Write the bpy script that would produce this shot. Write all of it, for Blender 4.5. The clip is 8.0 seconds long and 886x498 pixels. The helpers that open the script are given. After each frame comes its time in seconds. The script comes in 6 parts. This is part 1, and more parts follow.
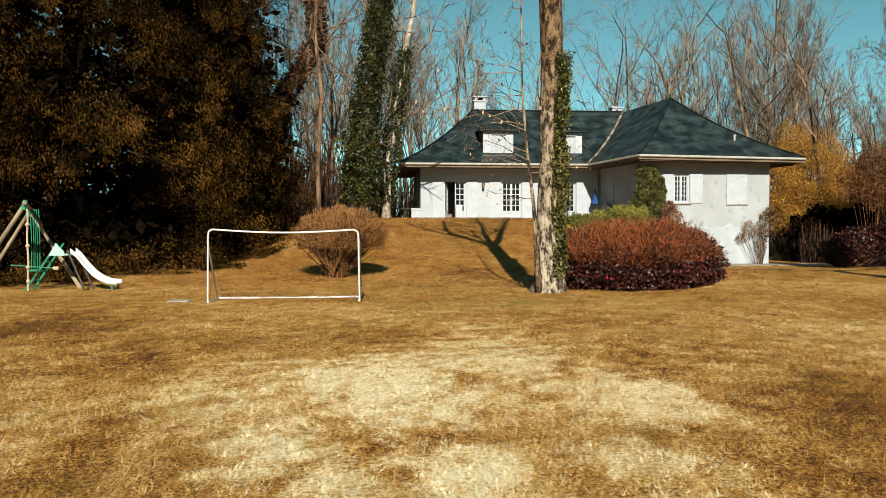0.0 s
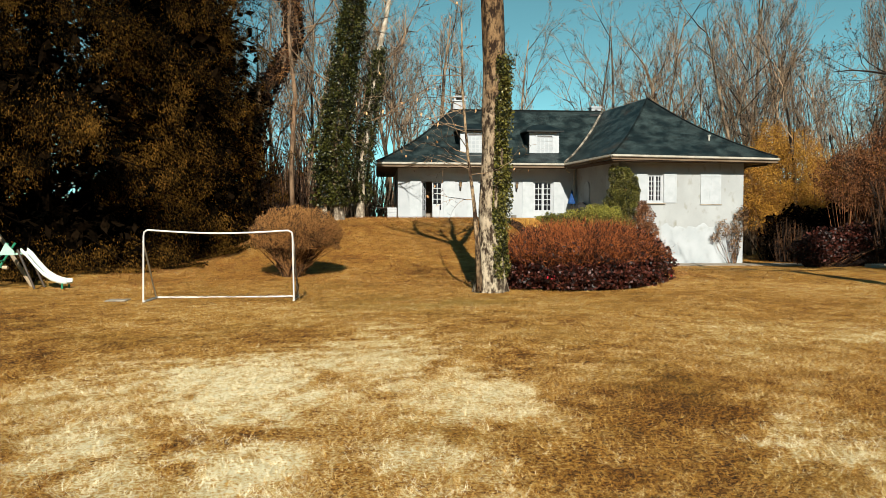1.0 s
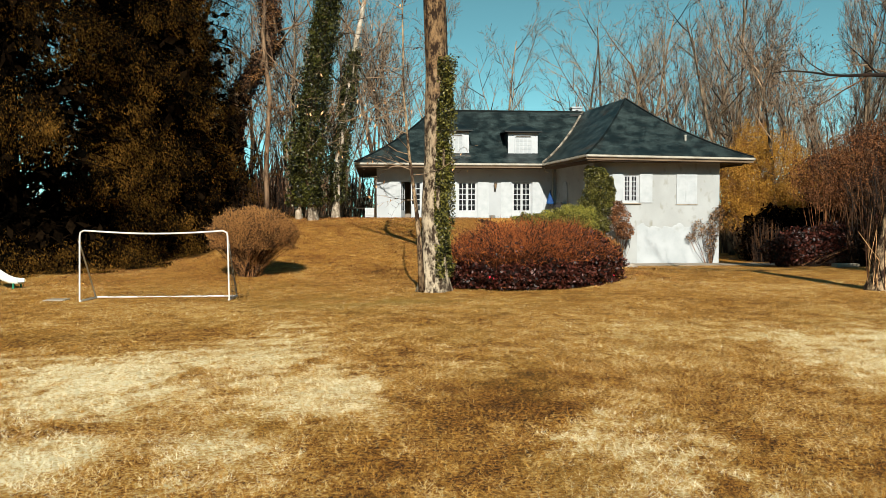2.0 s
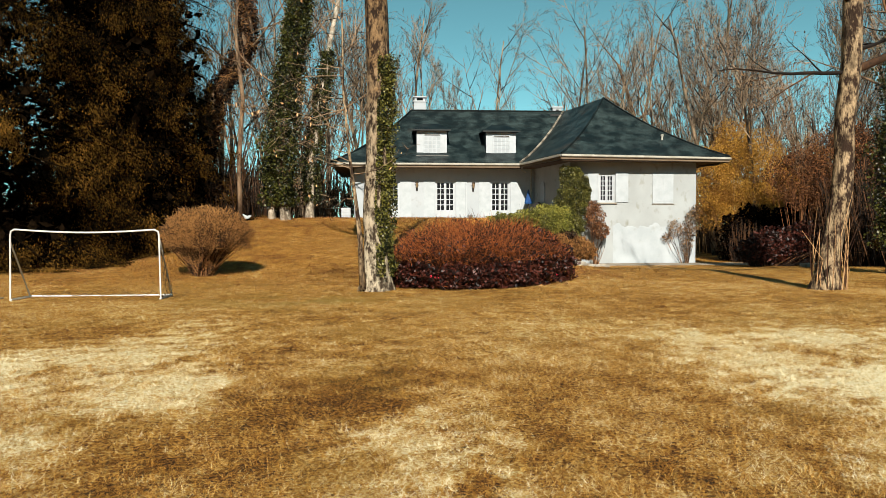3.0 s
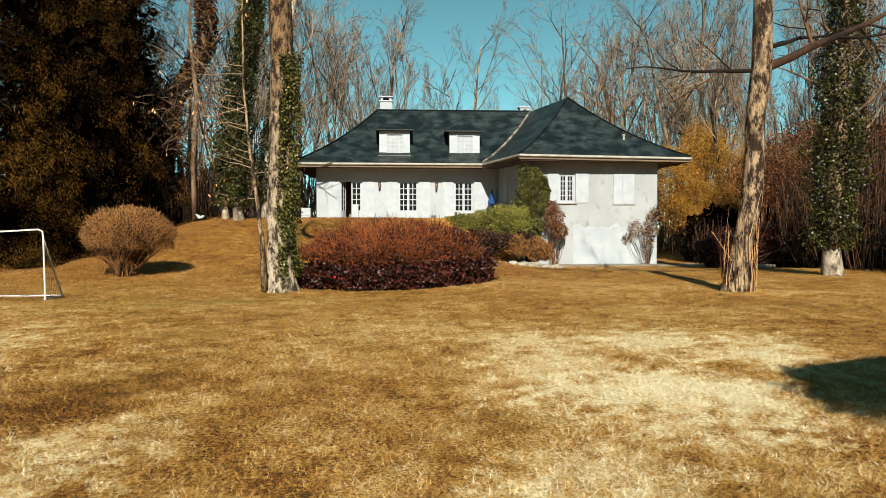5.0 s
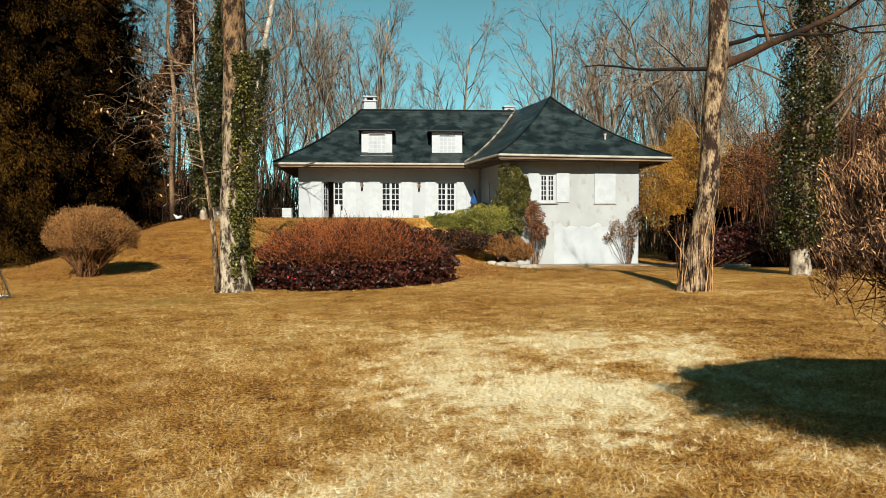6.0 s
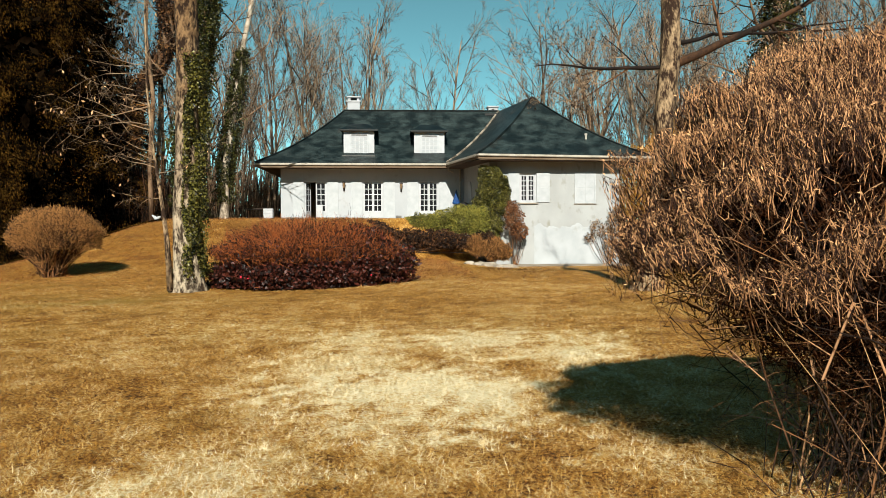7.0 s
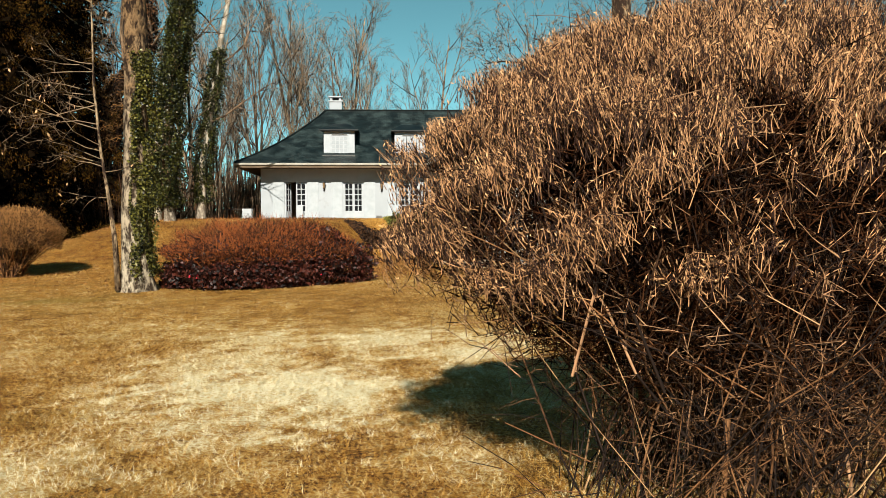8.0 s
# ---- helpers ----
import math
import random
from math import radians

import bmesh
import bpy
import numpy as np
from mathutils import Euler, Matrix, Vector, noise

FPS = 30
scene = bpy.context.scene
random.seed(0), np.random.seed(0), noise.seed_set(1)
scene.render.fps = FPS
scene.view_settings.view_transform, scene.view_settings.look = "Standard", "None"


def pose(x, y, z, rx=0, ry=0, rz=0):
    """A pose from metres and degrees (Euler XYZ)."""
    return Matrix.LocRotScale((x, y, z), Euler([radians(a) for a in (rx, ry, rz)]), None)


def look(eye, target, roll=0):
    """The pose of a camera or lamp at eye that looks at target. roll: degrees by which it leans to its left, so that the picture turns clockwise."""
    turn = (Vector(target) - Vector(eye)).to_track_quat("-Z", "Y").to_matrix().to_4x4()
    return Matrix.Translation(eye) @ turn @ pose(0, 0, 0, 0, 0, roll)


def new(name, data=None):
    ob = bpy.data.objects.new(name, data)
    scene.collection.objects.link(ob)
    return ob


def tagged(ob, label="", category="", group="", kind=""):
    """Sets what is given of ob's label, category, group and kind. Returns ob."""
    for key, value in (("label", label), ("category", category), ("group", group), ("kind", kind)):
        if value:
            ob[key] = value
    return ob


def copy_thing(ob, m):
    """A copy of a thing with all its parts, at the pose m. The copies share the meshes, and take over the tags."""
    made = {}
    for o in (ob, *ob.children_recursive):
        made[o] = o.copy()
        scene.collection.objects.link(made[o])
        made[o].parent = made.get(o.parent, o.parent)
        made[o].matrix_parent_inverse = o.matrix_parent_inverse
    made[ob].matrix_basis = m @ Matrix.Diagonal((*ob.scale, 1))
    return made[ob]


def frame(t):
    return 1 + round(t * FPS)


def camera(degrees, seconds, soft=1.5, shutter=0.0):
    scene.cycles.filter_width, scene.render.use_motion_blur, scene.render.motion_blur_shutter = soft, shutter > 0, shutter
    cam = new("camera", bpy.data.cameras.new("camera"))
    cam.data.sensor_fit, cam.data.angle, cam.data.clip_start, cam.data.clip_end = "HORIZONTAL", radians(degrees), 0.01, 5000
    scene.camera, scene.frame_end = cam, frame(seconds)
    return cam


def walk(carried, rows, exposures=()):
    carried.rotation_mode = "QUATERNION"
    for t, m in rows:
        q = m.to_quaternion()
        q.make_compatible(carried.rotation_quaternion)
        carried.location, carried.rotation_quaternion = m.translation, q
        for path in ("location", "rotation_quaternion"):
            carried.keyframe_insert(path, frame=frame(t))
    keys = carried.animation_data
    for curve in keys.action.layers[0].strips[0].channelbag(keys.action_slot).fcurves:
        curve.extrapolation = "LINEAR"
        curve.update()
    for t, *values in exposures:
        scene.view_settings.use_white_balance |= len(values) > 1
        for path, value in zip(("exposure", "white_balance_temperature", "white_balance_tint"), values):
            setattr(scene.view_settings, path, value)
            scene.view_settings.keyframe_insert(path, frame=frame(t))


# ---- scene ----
cam = camera(62.0, 8.0, soft=0.5)
PATH = [
    (0, (1.665, 0.661, 1.453), (1.857, 2.651, 1.397), -0.1),
    (0.5, (2.339, 0.478, 1.475), (2.529, 2.468, 1.417), -0.1),
    (1, (3.021, 0.316, 1.508), (3.207, 2.307, 1.447), 0.0),
    (1.5, (3.722, 0.137, 1.52), (3.902, 2.128, 1.459), 0.0),
    (3, (5.919, -0.059, 1.469), (6.08, 1.934, 1.41), -0.1),
    (3.5, (6.605, -0.082, 1.475), (6.763, 1.911, 1.415), -0.0),
    (4, (7.175, -0.061, 1.477), (7.33, 1.932, 1.416), 0.0),
    (4.5, (7.715, -0.026, 1.47), (7.866, 1.968, 1.411), -0.0),
    (6, (9.389, 0.03, 1.445), (9.529, 2.024, 1.388), -0.1),
    (6.5, (9.963, 0.003, 1.437), (10.098, 1.998, 1.381), -0.1),
    (7, (10.548, -0.041, 1.414), (10.679, 1.954, 1.359), -0.2),
    (7.5, (11.153, -0.007, 1.381), (11.279, 1.989, 1.326), -0.4),
    (8, (11.743, 0.009, 1.366), (11.868, 2.005, 1.313), -0.3),
]
walk(cam, [(t, look(eye, target, roll)) for t, eye, target, roll in PATH])


# ---------- light ----------
SUN_EL, SUN_AZ = radians(33), radians(-2)   # the sun stands behind the path
world = bpy.data.worlds.new("sky")
scene.world = world
world.use_nodes = True
wn, wl = world.node_tree.nodes, world.node_tree.links
wn.clear()
w_out, w_bg = wn.new("ShaderNodeOutputWorld"), wn.new("ShaderNodeBackground")
w_sky = wn.new("ShaderNodeTexSky")
w_sky.sky_type, w_sky.sun_disc = "NISHITA", False
w_sky.sun_elevation, w_sky.sun_rotation = SUN_EL, math.pi - SUN_AZ
w_sky.air_density, w_sky.dust_density, w_sky.ozone_density = 0.45, 0.0, 1.0
w_sky.altitude = 2500
w_co, w_map, w_noise = wn.new("ShaderNodeTexCoord"), wn.new("ShaderNodeMapping"), wn.new("ShaderNodeTexNoise")
w_map.inputs["Scale"].default_value = (1.2, 1.2, 3.2)
w_noise.inputs["Scale"].default_value, w_noise.inputs["Detail"].default_value = 1.6, 7
w_ramp = wn.new("ShaderNodeValToRGB")
w_ramp.color_ramp.elements[0].position, w_ramp.color_ramp.elements[1].position = 0.64, 1.0
w_mix = wn.new("ShaderNodeMix")
w_mix.data_type = "RGBA"
w_mix.inputs[7].default_value = (2.4, 3.1, 3.5, 1)       # thin cloud
w_tint = wn.new("ShaderNodeMix")
w_tint.data_type, w_tint.blend_type = "RGBA", "MULTIPLY"
w_tint.inputs[0].default_value, w_tint.inputs[7].default_value = 1.0, (0.97, 1.52, 0.92, 1)
wl.new(w_co.outputs["Generated"], w_map.inputs[0])
wl.new(w_map.outputs[0], w_noise.inputs["Vector"])
wl.new(w_noise.outputs["Fac"], w_ramp.inputs[0])
wl.new(w_sky.outputs[0], w_tint.inputs[6])
wl.new(w_ramp.outputs[0], w_mix.inputs[0])
wl.new(w_tint.outputs[2], w_mix.inputs[6])
wl.new(w_mix.outputs[2], w_bg.inputs[0])
w_bg.inputs[1].default_value = 0.097
wl.new(w_bg.outputs[0], w_out.inputs[0])
sun = new("sun", bpy.data.lights.new("sun", "SUN"))
sun.data.energy, sun.data.angle, sun.data.color = 5.0, radians(0.55), (1.0, 0.91, 0.78)
sun.matrix_world = look((math.sin(SUN_AZ) * 60, -math.cos(SUN_AZ) * 60, math.tan(SUN_EL) * 60), (0, 0, 0))
scene.view_settings.exposure = 0.76

# ---------- materials ----------


def material(name, a, b, scale=4.0, rough=0.8, bump=0.0, fine=60.0, spread=(0.35, 0.65), metal=0.0, island=0.0, spec=0.3, stretch=(1, 1, 1), third=None, thin=0.0):
    """Two colours mixed by a broad noise and a fine one; island: how far each loose piece varies; third: a stain colour."""
    m = bpy.data.materials.new(name)
    m.use_nodes = True
    n, l = m.node_tree.nodes, m.node_tree.links
    bsdf = n["Principled BSDF"]
    bsdf.inputs["Roughness"].default_value, bsdf.inputs["Metallic"].default_value = rough, metal
    bsdf.inputs["Specular IOR Level"].default_value = spec
    co, mp = n.new("ShaderNodeTexCoord"), n.new("ShaderNodeMapping")
    mp.inputs["Scale"].default_value = stretch
    l.new(co.outputs["Object"], mp.inputs[0])
    n1, n2 = n.new("ShaderNodeTexNoise"), n.new("ShaderNodeTexNoise")
    n1.inputs["Scale"].default_value, n1.inputs["Detail"].default_value = scale, 5
    n2.inputs["Scale"].default_value, n2.inputs["Detail"].default_value = fine, 3
    l.new(mp.outputs[0], n1.inputs["Vector"])
    l.new(mp.outputs[0], n2.inputs["Vector"])
    add = n.new("ShaderNodeMath")
    add.operation = "MULTIPLY_ADD"
    add.inputs[1].default_value = 0.45
    l.new(n2.outputs["Fac"], add.inputs[0])
    l.new(n1.outputs["Fac"], add.inputs[2])
    last = add.outputs[0]
    if island:
        g, ma = n.new("ShaderNodeNewGeometry"), n.new("ShaderNodeMath")
        ma.operation = "MULTIPLY_ADD"
        ma.inputs[1].default_value = island
        l.new(g.outputs["Random Per Island"], ma.inputs[0])
        l.new(last, ma.inputs[2])
        last = ma.outputs[0]
    ramp = n.new("ShaderNodeMapRange")
    off = 0.225 + island / 2
    ramp.inputs[1].default_value, ramp.inputs[2].default_value = spread[0] + off, spread[1] + off
    l.new(last, ramp.inputs[0])
    mix = n.new("ShaderNodeMix")
    mix.data_type = "RGBA"
    mix.inputs[6].default_value, mix.inputs[7].default_value = (*a, 1), (*b, 1)
    l.new(ramp.outputs[0], mix.inputs[0])
    colour = mix.outputs[2]
    if third:
        n3, r3, mix3 = n.new("ShaderNodeTexNoise"), n.new("ShaderNodeMapRange"), n.new("ShaderNodeMix")
        n3.inputs["Scale"].default_value, n3.inputs["Detail"].default_value = third[1], 6
        r3.inputs[1].default_value, r3.inputs[2].default_value, r3.inputs[4].default_value = third[2], third[2] + 0.16, third[3]
        mix3.data_type = "RGBA"
        mix3.inputs[7].default_value = (*third[0], 1)
        l.new(mp.outputs[0], n3.inputs["Vector"])
        l.new(n3.outputs["Fac"], r3.inputs[0])
        l.new(r3.outputs[0], mix3.inputs[0])
        l.new(colour, mix3.inputs[6])
        colour = mix3.outputs[2]
    l.new(colour, bsdf.inputs["Base Color"])
    if bump:
        bp = n.new("ShaderNodeBump")
        bp.inputs["Strength"].default_value, bp.inputs["Distance"].default_value = min(1, bump * 10), bump
        l.new(add.outputs[0], bp.inputs["Height"])
        l.new(bp.outputs[0], bsdf.inputs["Normal"])
    if thin:
        bsdf.inputs["Transmission Weight"].default_value = 0.0
        bsdf.inputs["Subsurface Weight"].default_value = 0.0
    return m


def slate_material():
    """Courses of dark slates, each with its own tone, with moss and weather stains."""
    m = material("slate", (0.004, 0.009, 0.010), (0.026, 0.040, 0.040), 1.6, 0.45, 0.01, 18, spread=(0.40, 0.64), third=((0.075, 0.045, 0.022), 0.5, 0.64, 0.6))
    n, l = m.node_tree.nodes, m.node_tree.links
    bsdf = n["Principled BSDF"]
    uv, brick = n.new("ShaderNodeUVMap"), n.new("ShaderNodeTexBrick")
    l.new(uv.outputs[0], brick.inputs["Vector"])
    brick.inputs["Scale"].default_value = 1.0
    brick.inputs["Brick Width"].default_value, brick.inputs["Row Height"].default_value = 0.22, 0.13
    brick.inputs["Mortar Size"].default_value, brick.inputs["Mortar Smooth"].default_value = 0.008, 0.3
    brick.inputs["Color1"].default_value, brick.inputs["Color2"].default_value = (0.68, 0.68, 0.68, 1), (1.35, 1.35, 1.35, 1)
    brick.inputs["Mortar"].default_value = (0.3, 0.3, 0.3, 1)
    mul = n.new("ShaderNodeMix")
    mul.data_type, mul.blend_type = "RGBA", "MULTIPLY"
    mul.inputs[0].default_value = 0.9
    old = bsdf.inputs["Base Color"].links[0].from_socket
    l.new(old, mul.inputs[6])
    l.new(brick.outputs["Color"], mul.inputs[7])
    l.new(mul.outputs[2], bsdf.inputs["Base Color"])
    bp = n.new("ShaderNodeBump")
    bp.inputs["Strength"].default_value, bp.inputs["Distance"].default_value = 0.8, 0.02
    l.new(brick.outputs["Color"], bp.inputs["Height"])
    l.new(bp.outputs[0], bsdf.inputs["Normal"])
    return m


def grass_material(name, island):
    """Winter turf: straw, brown and a little green, by the sward's own dryness stored on the mesh."""
    m = bpy.data.materials.new(name)
    m.use_nodes = True
    n, l = m.node_tree.nodes, m.node_tree.links
    bsdf = n["Principled BSDF"]
    bsdf.inputs["Roughness"].default_value, bsdf.inputs["Specular IOR Level"].default_value = 0.75, 0.2
    at = n.new("ShaderNodeAttribute")
    at.attribute_name = "dry"
    co, nz, nf = n.new("ShaderNodeTexCoord"), n.new("ShaderNodeTexNoise"), n.new("ShaderNodeTexNoise")
    nz.inputs["Scale"].default_value, nz.inputs["Detail"].default_value = 3.0, 9
    nf.inputs["Scale"].default_value, nf.inputs["Detail"].default_value = 30, 8
    nf.inputs["Roughness"].default_value = 0.8
    l.new(co.outputs["Object"], nz.inputs["Vector"])
    l.new(co.outputs["Object"], nf.inputs["Vector"])
    m1, m2 = n.new("ShaderNodeMath"), n.new("ShaderNodeMath")
    m1.operation = m2.operation = "MULTIPLY_ADD"
    m1.inputs[1].default_value, m2.inputs[1].default_value = 0.5, 4.6 if not island else 0.6
    l.new(nz.outputs["Fac"], m1.inputs[0])
    if island:
        l.new(at.outputs["Fac"], m1.inputs[2])
    else:      # the soil and thatch between the blades stay browner than the blades
        soil = n.new("ShaderNodeMath")
        soil.operation = "MULTIPLY"
        soil.inputs[1].default_value = 0.8
        l.new(at.outputs["Fac"], soil.inputs[0])
        l.new(soil.outputs[0], m1.inputs[2])
    l.new(nf.outputs["Fac"], m2.inputs[0])
    l.new(m1.outputs[0], m2.inputs[2])
    last, off = m2.outputs[0], 2.53 if not island else 0.53
    if island:
        g, m3 = n.new("ShaderNodeNewGeometry"), n.new("ShaderNodeMath")
        m3.operation = "MULTIPLY_ADD"
        m3.inputs[1].default_value = island
        l.new(g.outputs["Random Per Island"], m3.inputs[0])
        l.new(last, m3.inputs[2])
        last, off = m3.outputs[0], off + island / 2
    mr, ramp = n.new("ShaderNodeMapRange"), n.new("ShaderNodeValToRGB")
    mr.inputs[1].default_value, mr.inputs[2].default_value = off - 0.15, off + 1.1
    l.new(last, mr.inputs[0])
    l.new(mr.outputs[0], ramp.inputs[0])
    cr = ramp.color_ramp
    cr.elements[0].position, cr.elements[0].color = 0.0, (0.016, 0.007, 0.0025, 1)
    cr.elements[1].position, cr.elements[1].color = 1.0, (0.76, 0.71, 0.50, 1)
    blade = ((0.2, (0.13, 0.046, 0.006)), (0.4, (0.33, 0.15, 0.021)), (0.6, (0.49, 0.28, 0.06)), (0.8, (0.62, 0.49, 0.23)))
    thatch = ((0.2, (0.13, 0.046, 0.005)), (0.4, (0.34, 0.154, 0.02)), (0.6, (0.49, 0.272, 0.048)), (0.8, (0.64, 0.50, 0.22)))
    for p, c in (blade if island else thatch):
        cr.elements.new(p).color = (*c, 1)
    gr, mg = n.new("ShaderNodeAttribute"), n.new("ShaderNodeMix")
    gr.attribute_name = "green"
    mg.data_type = "RGBA"
    mg.inputs[7].default_value = (0.17, 0.125, 0.02, 1)
    l.new(gr.outputs["Fac"], mg.inputs[0])
    l.new(ramp.outputs[0], mg.inputs[6])
    l.new(mg.outputs[2], bsdf.inputs["Base Color"])
    if not island:
        bp = n.new("ShaderNodeBump")
        bp.inputs["Strength"].default_value, bp.inputs["Distance"].default_value = 0.9, 0.05
        l.new(nf.outputs["Fac"], bp.inputs["Height"])
        l.new(bp.outputs[0], bsdf.inputs["Normal"])
    return m


M_TURF, M_BLADE = grass_material("winter_turf", 0), grass_material("dry_grass", 0.95)
M_SLATE = slate_material()
M_WALL = material("cream_render", (0.285, 0.31, 0.315), (0.335, 0.365, 0.375), 0.9, 0.9, 0.004, 70, stretch=(1, 1, 0.7), third=((0.15, 0.14, 0.085), 2.6, 0.58, 0.5))
M_WALL_B = material("white_render", (0.315, 0.35, 0.375), (0.365, 0.40, 0.43), 0.8, 0.9, 0.003, 70, third=((0.23, 0.215, 0.17), 2.2, 0.6, 0.45))
M_WASH = material("limewash", (0.32, 0.36, 0.385), (0.38, 0.42, 0.45), 1.2, 0.9, 0.003, 60, third=((0.25, 0.26, 0.22), 1.6, 0.58, 0.6))
M_PAINT = material("white_paint", (0.345, 0.38, 0.405), (0.40, 0.435, 0.465), 3, 0.5, 0.001, 40)
M_SHUT = material("shutter_paint", (0.325, 0.365, 0.39), (0.38, 0.42, 0.45), 3, 0.55, 0.001, 40)
M_SOFFIT = material("soffit_boards", (0.0585, 0.0351, 0.0195), (0.0936, 0.0585, 0.0312), 2, 0.7, 0.002, 30, stretch=(1, 8, 1))
M_GUTTER = material("gutter_cream", (0.33, 0.32, 0.27), (0.44, 0.43, 0.38), 3, 0.45, 0.0, 40)
M_FASCIA = material("fascia_boards", (0.10, 0.07, 0.042), (0.17, 0.125, 0.08), 2, 0.7, 0.002, 30, stretch=(0.4, 0.4, 4))
M_GLASS = material("window_glass", (0.00936, 0.0109, 0.0125), (0.0156, 0.0172, 0.0195), 2, 0.08, 0.0, 20)
M_DARK = material("dark_metal", (0.0234, 0.0195, 0.0156), (0.0546, 0.039, 0.0273), 6, 0.5, 0.0, 40)
M_LEAD = material("lead_flashing", (0.078, 0.078, 0.078), (0.156, 0.148, 0.133), 3, 0.5, 0.002, 30)
M_BARK = material("grey_bark", (0.0312, 0.0203, 0.0117), (0.39, 0.335, 0.242), 8, 0.95, 0.08, 30, spread=(0.40, 0.60), stretch=(1, 1, 0.5), third=((0.0546, 0.039, 0.0195), 9, 0.56, 0.6))


def lichened(m, brown, low, high):
    """Pale lichen thins out up the trunk and leaves brown bark above."""
    n, l = m.node_tree.nodes, m.node_tree.links
    bsdf = n["Principled BSDF"]
    co, sep, nz, ad, mr, mul = (n.new("ShaderNode" + k) for k in ("TexCoord", "SeparateXYZ", "TexNoise", "Math", "MapRange", "Mix"))
    nz.inputs["Scale"].default_value, nz.inputs["Detail"].default_value = 2.4, 6
    l.new(co.outputs["Object"], sep.inputs[0])
    l.new(co.outputs["Object"], nz.inputs["Vector"])
    ad.operation = "MULTIPLY_ADD"
    ad.inputs[1].default_value = 5.0
    l.new(nz.outputs["Fac"], ad.inputs[0])
    l.new(sep.outputs["Z"], ad.inputs[2])
    mr.inputs[1].default_value, mr.inputs[2].default_value = low + 2.5, high + 2.5
    l.new(ad.outputs[0], mr.inputs[0])
    mul.data_type, mul.blend_type = "RGBA", "MULTIPLY"
    mul.inputs[7].default_value = (*brown, 1)
    l.new(mr.outputs[0], mul.inputs[0])
    l.new(bsdf.inputs["Base Color"].links[0].from_socket, mul.inputs[6])
    l.new(mul.outputs[2], bsdf.inputs["Base Color"])


lichened(M_BARK, (0.5, 0.36, 0.24), 0.8, 5.6)
M_BARK_D = material("brown_bark", (0.0663, 0.039, 0.0218), (0.234, 0.156, 0.0936), 3.0, 0.95, 0.04, 26, stretch=(1, 1, 0.3))
M_BARK_L = material("sunny_brown_bark", (0.0234, 0.0117, 0.00624), (0.343, 0.25, 0.148), 7, 0.95, 0.08, 34, spread=(0.42, 0.62), stretch=(1, 1, 0.42), third=((0.0234, 0.0133, 0.00702), 5, 0.52, 0.85))
M_RUSTLEAF = material("rust_leaves", (0.0546, 0.0218, 0.00936), (0.234, 0.101, 0.039), 0.9, 0.8, 0, 10, island=0.8)
M_BEECH = material("beech_leaves", (0.02, 0.007, 0.002), (0.23, 0.092, 0.03), 0.7, 0.8, 0, 10, island=0.8)
M_CLIMB = material("climber_leaves", (0.0195, 0.00936, 0.00468), (0.296, 0.172, 0.078), 0.9, 0.7, 0, 10, island=0.9)
M_BIRCH = material("pale_bark", (0.265, 0.218, 0.156), (0.484, 0.437, 0.359), 1.6, 0.9, 0.01, 12, stretch=(1, 1, 1.5), third=((0.0468, 0.0351, 0.0234), 2.2, 0.62, 0.8))
M_FARBARK = material("far_bark", (0.02, 0.012, 0.008), (0.34, 0.245, 0.155), 1.2, 0.95, 0.0, 12)
M_TWIG = material("bare_twigs", (0.015, 0.009, 0.005), (0.34, 0.235, 0.145), 0.6, 0.9, 0, 20, island=0.6)
M_RUSTTWIG = material("rust_twigs", (0.0468, 0.0195, 0.0078), (0.234, 0.101, 0.039), 0.6, 0.9, 0, 20, island=0.6)


def varied(m, low, high):
    """Each tree takes its own tone between low and high."""
    n, l = m.node_tree.nodes, m.node_tree.links
    bsdf = n["Principled BSDF"]
    info, mr, mul = n.new("ShaderNodeObjectInfo"), n.new("ShaderNodeMapRange"), n.new("ShaderNodeMix")
    mr.inputs[3].default_value, mr.inputs[4].default_value = low, high
    l.new(info.outputs["Random"], mr.inputs[0])
    mul.data_type, mul.blend_type = "RGBA", "MULTIPLY"
    mul.inputs[0].default_value = 1.0
    l.new(bsdf.inputs["Base Color"].links[0].from_socket, mul.inputs[6])
    l.new(mr.outputs[0], mul.inputs[7])
    l.new(mul.outputs[2], bsdf.inputs["Base Color"])


varied(M_FARBARK, 0.25, 1.25)
varied(M_TWIG, 0.4, 1.2)
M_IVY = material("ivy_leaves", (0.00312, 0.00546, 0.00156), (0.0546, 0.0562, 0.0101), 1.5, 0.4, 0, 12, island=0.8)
# brighter copy of the ivy leaves, with the sunlit look put into its colours
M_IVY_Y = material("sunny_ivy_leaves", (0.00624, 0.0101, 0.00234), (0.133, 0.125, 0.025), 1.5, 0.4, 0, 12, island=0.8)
# colour noise paints sunlit brown tufts and shaded near-black ones into the needles
M_SPRUCE = material("spruce_needles", (0.003, 0.002, 0.0006), (0.17, 0.086, 0.016), 0.8, 0.95, 0, 9, island=0.35, spec=0.03, spread=(0.46, 0.84))
# near-black evergreen: shade inside trees and thickets is put into this colour
M_SHADED = material("shaded_evergreen", (0.0012, 0.001, 0.0007), (0.008, 0.005, 0.0026), 0.8, 0.9, 0, 10, island=0.7, spec=0.0)
M_TAN2 = material("clipped_shrub_twigs", (0.0156, 0.00546, 0.00195), (0.374, 0.183, 0.053), 1.5, 0.85, 0, 30, island=0.9)
M_TAN = material("tan_shrub_twigs", (0.018, 0.0055, 0.0022), (0.50, 0.27, 0.125), 1.5, 0.85, 0, 30, island=1.2, spread=(0.42, 0.92))
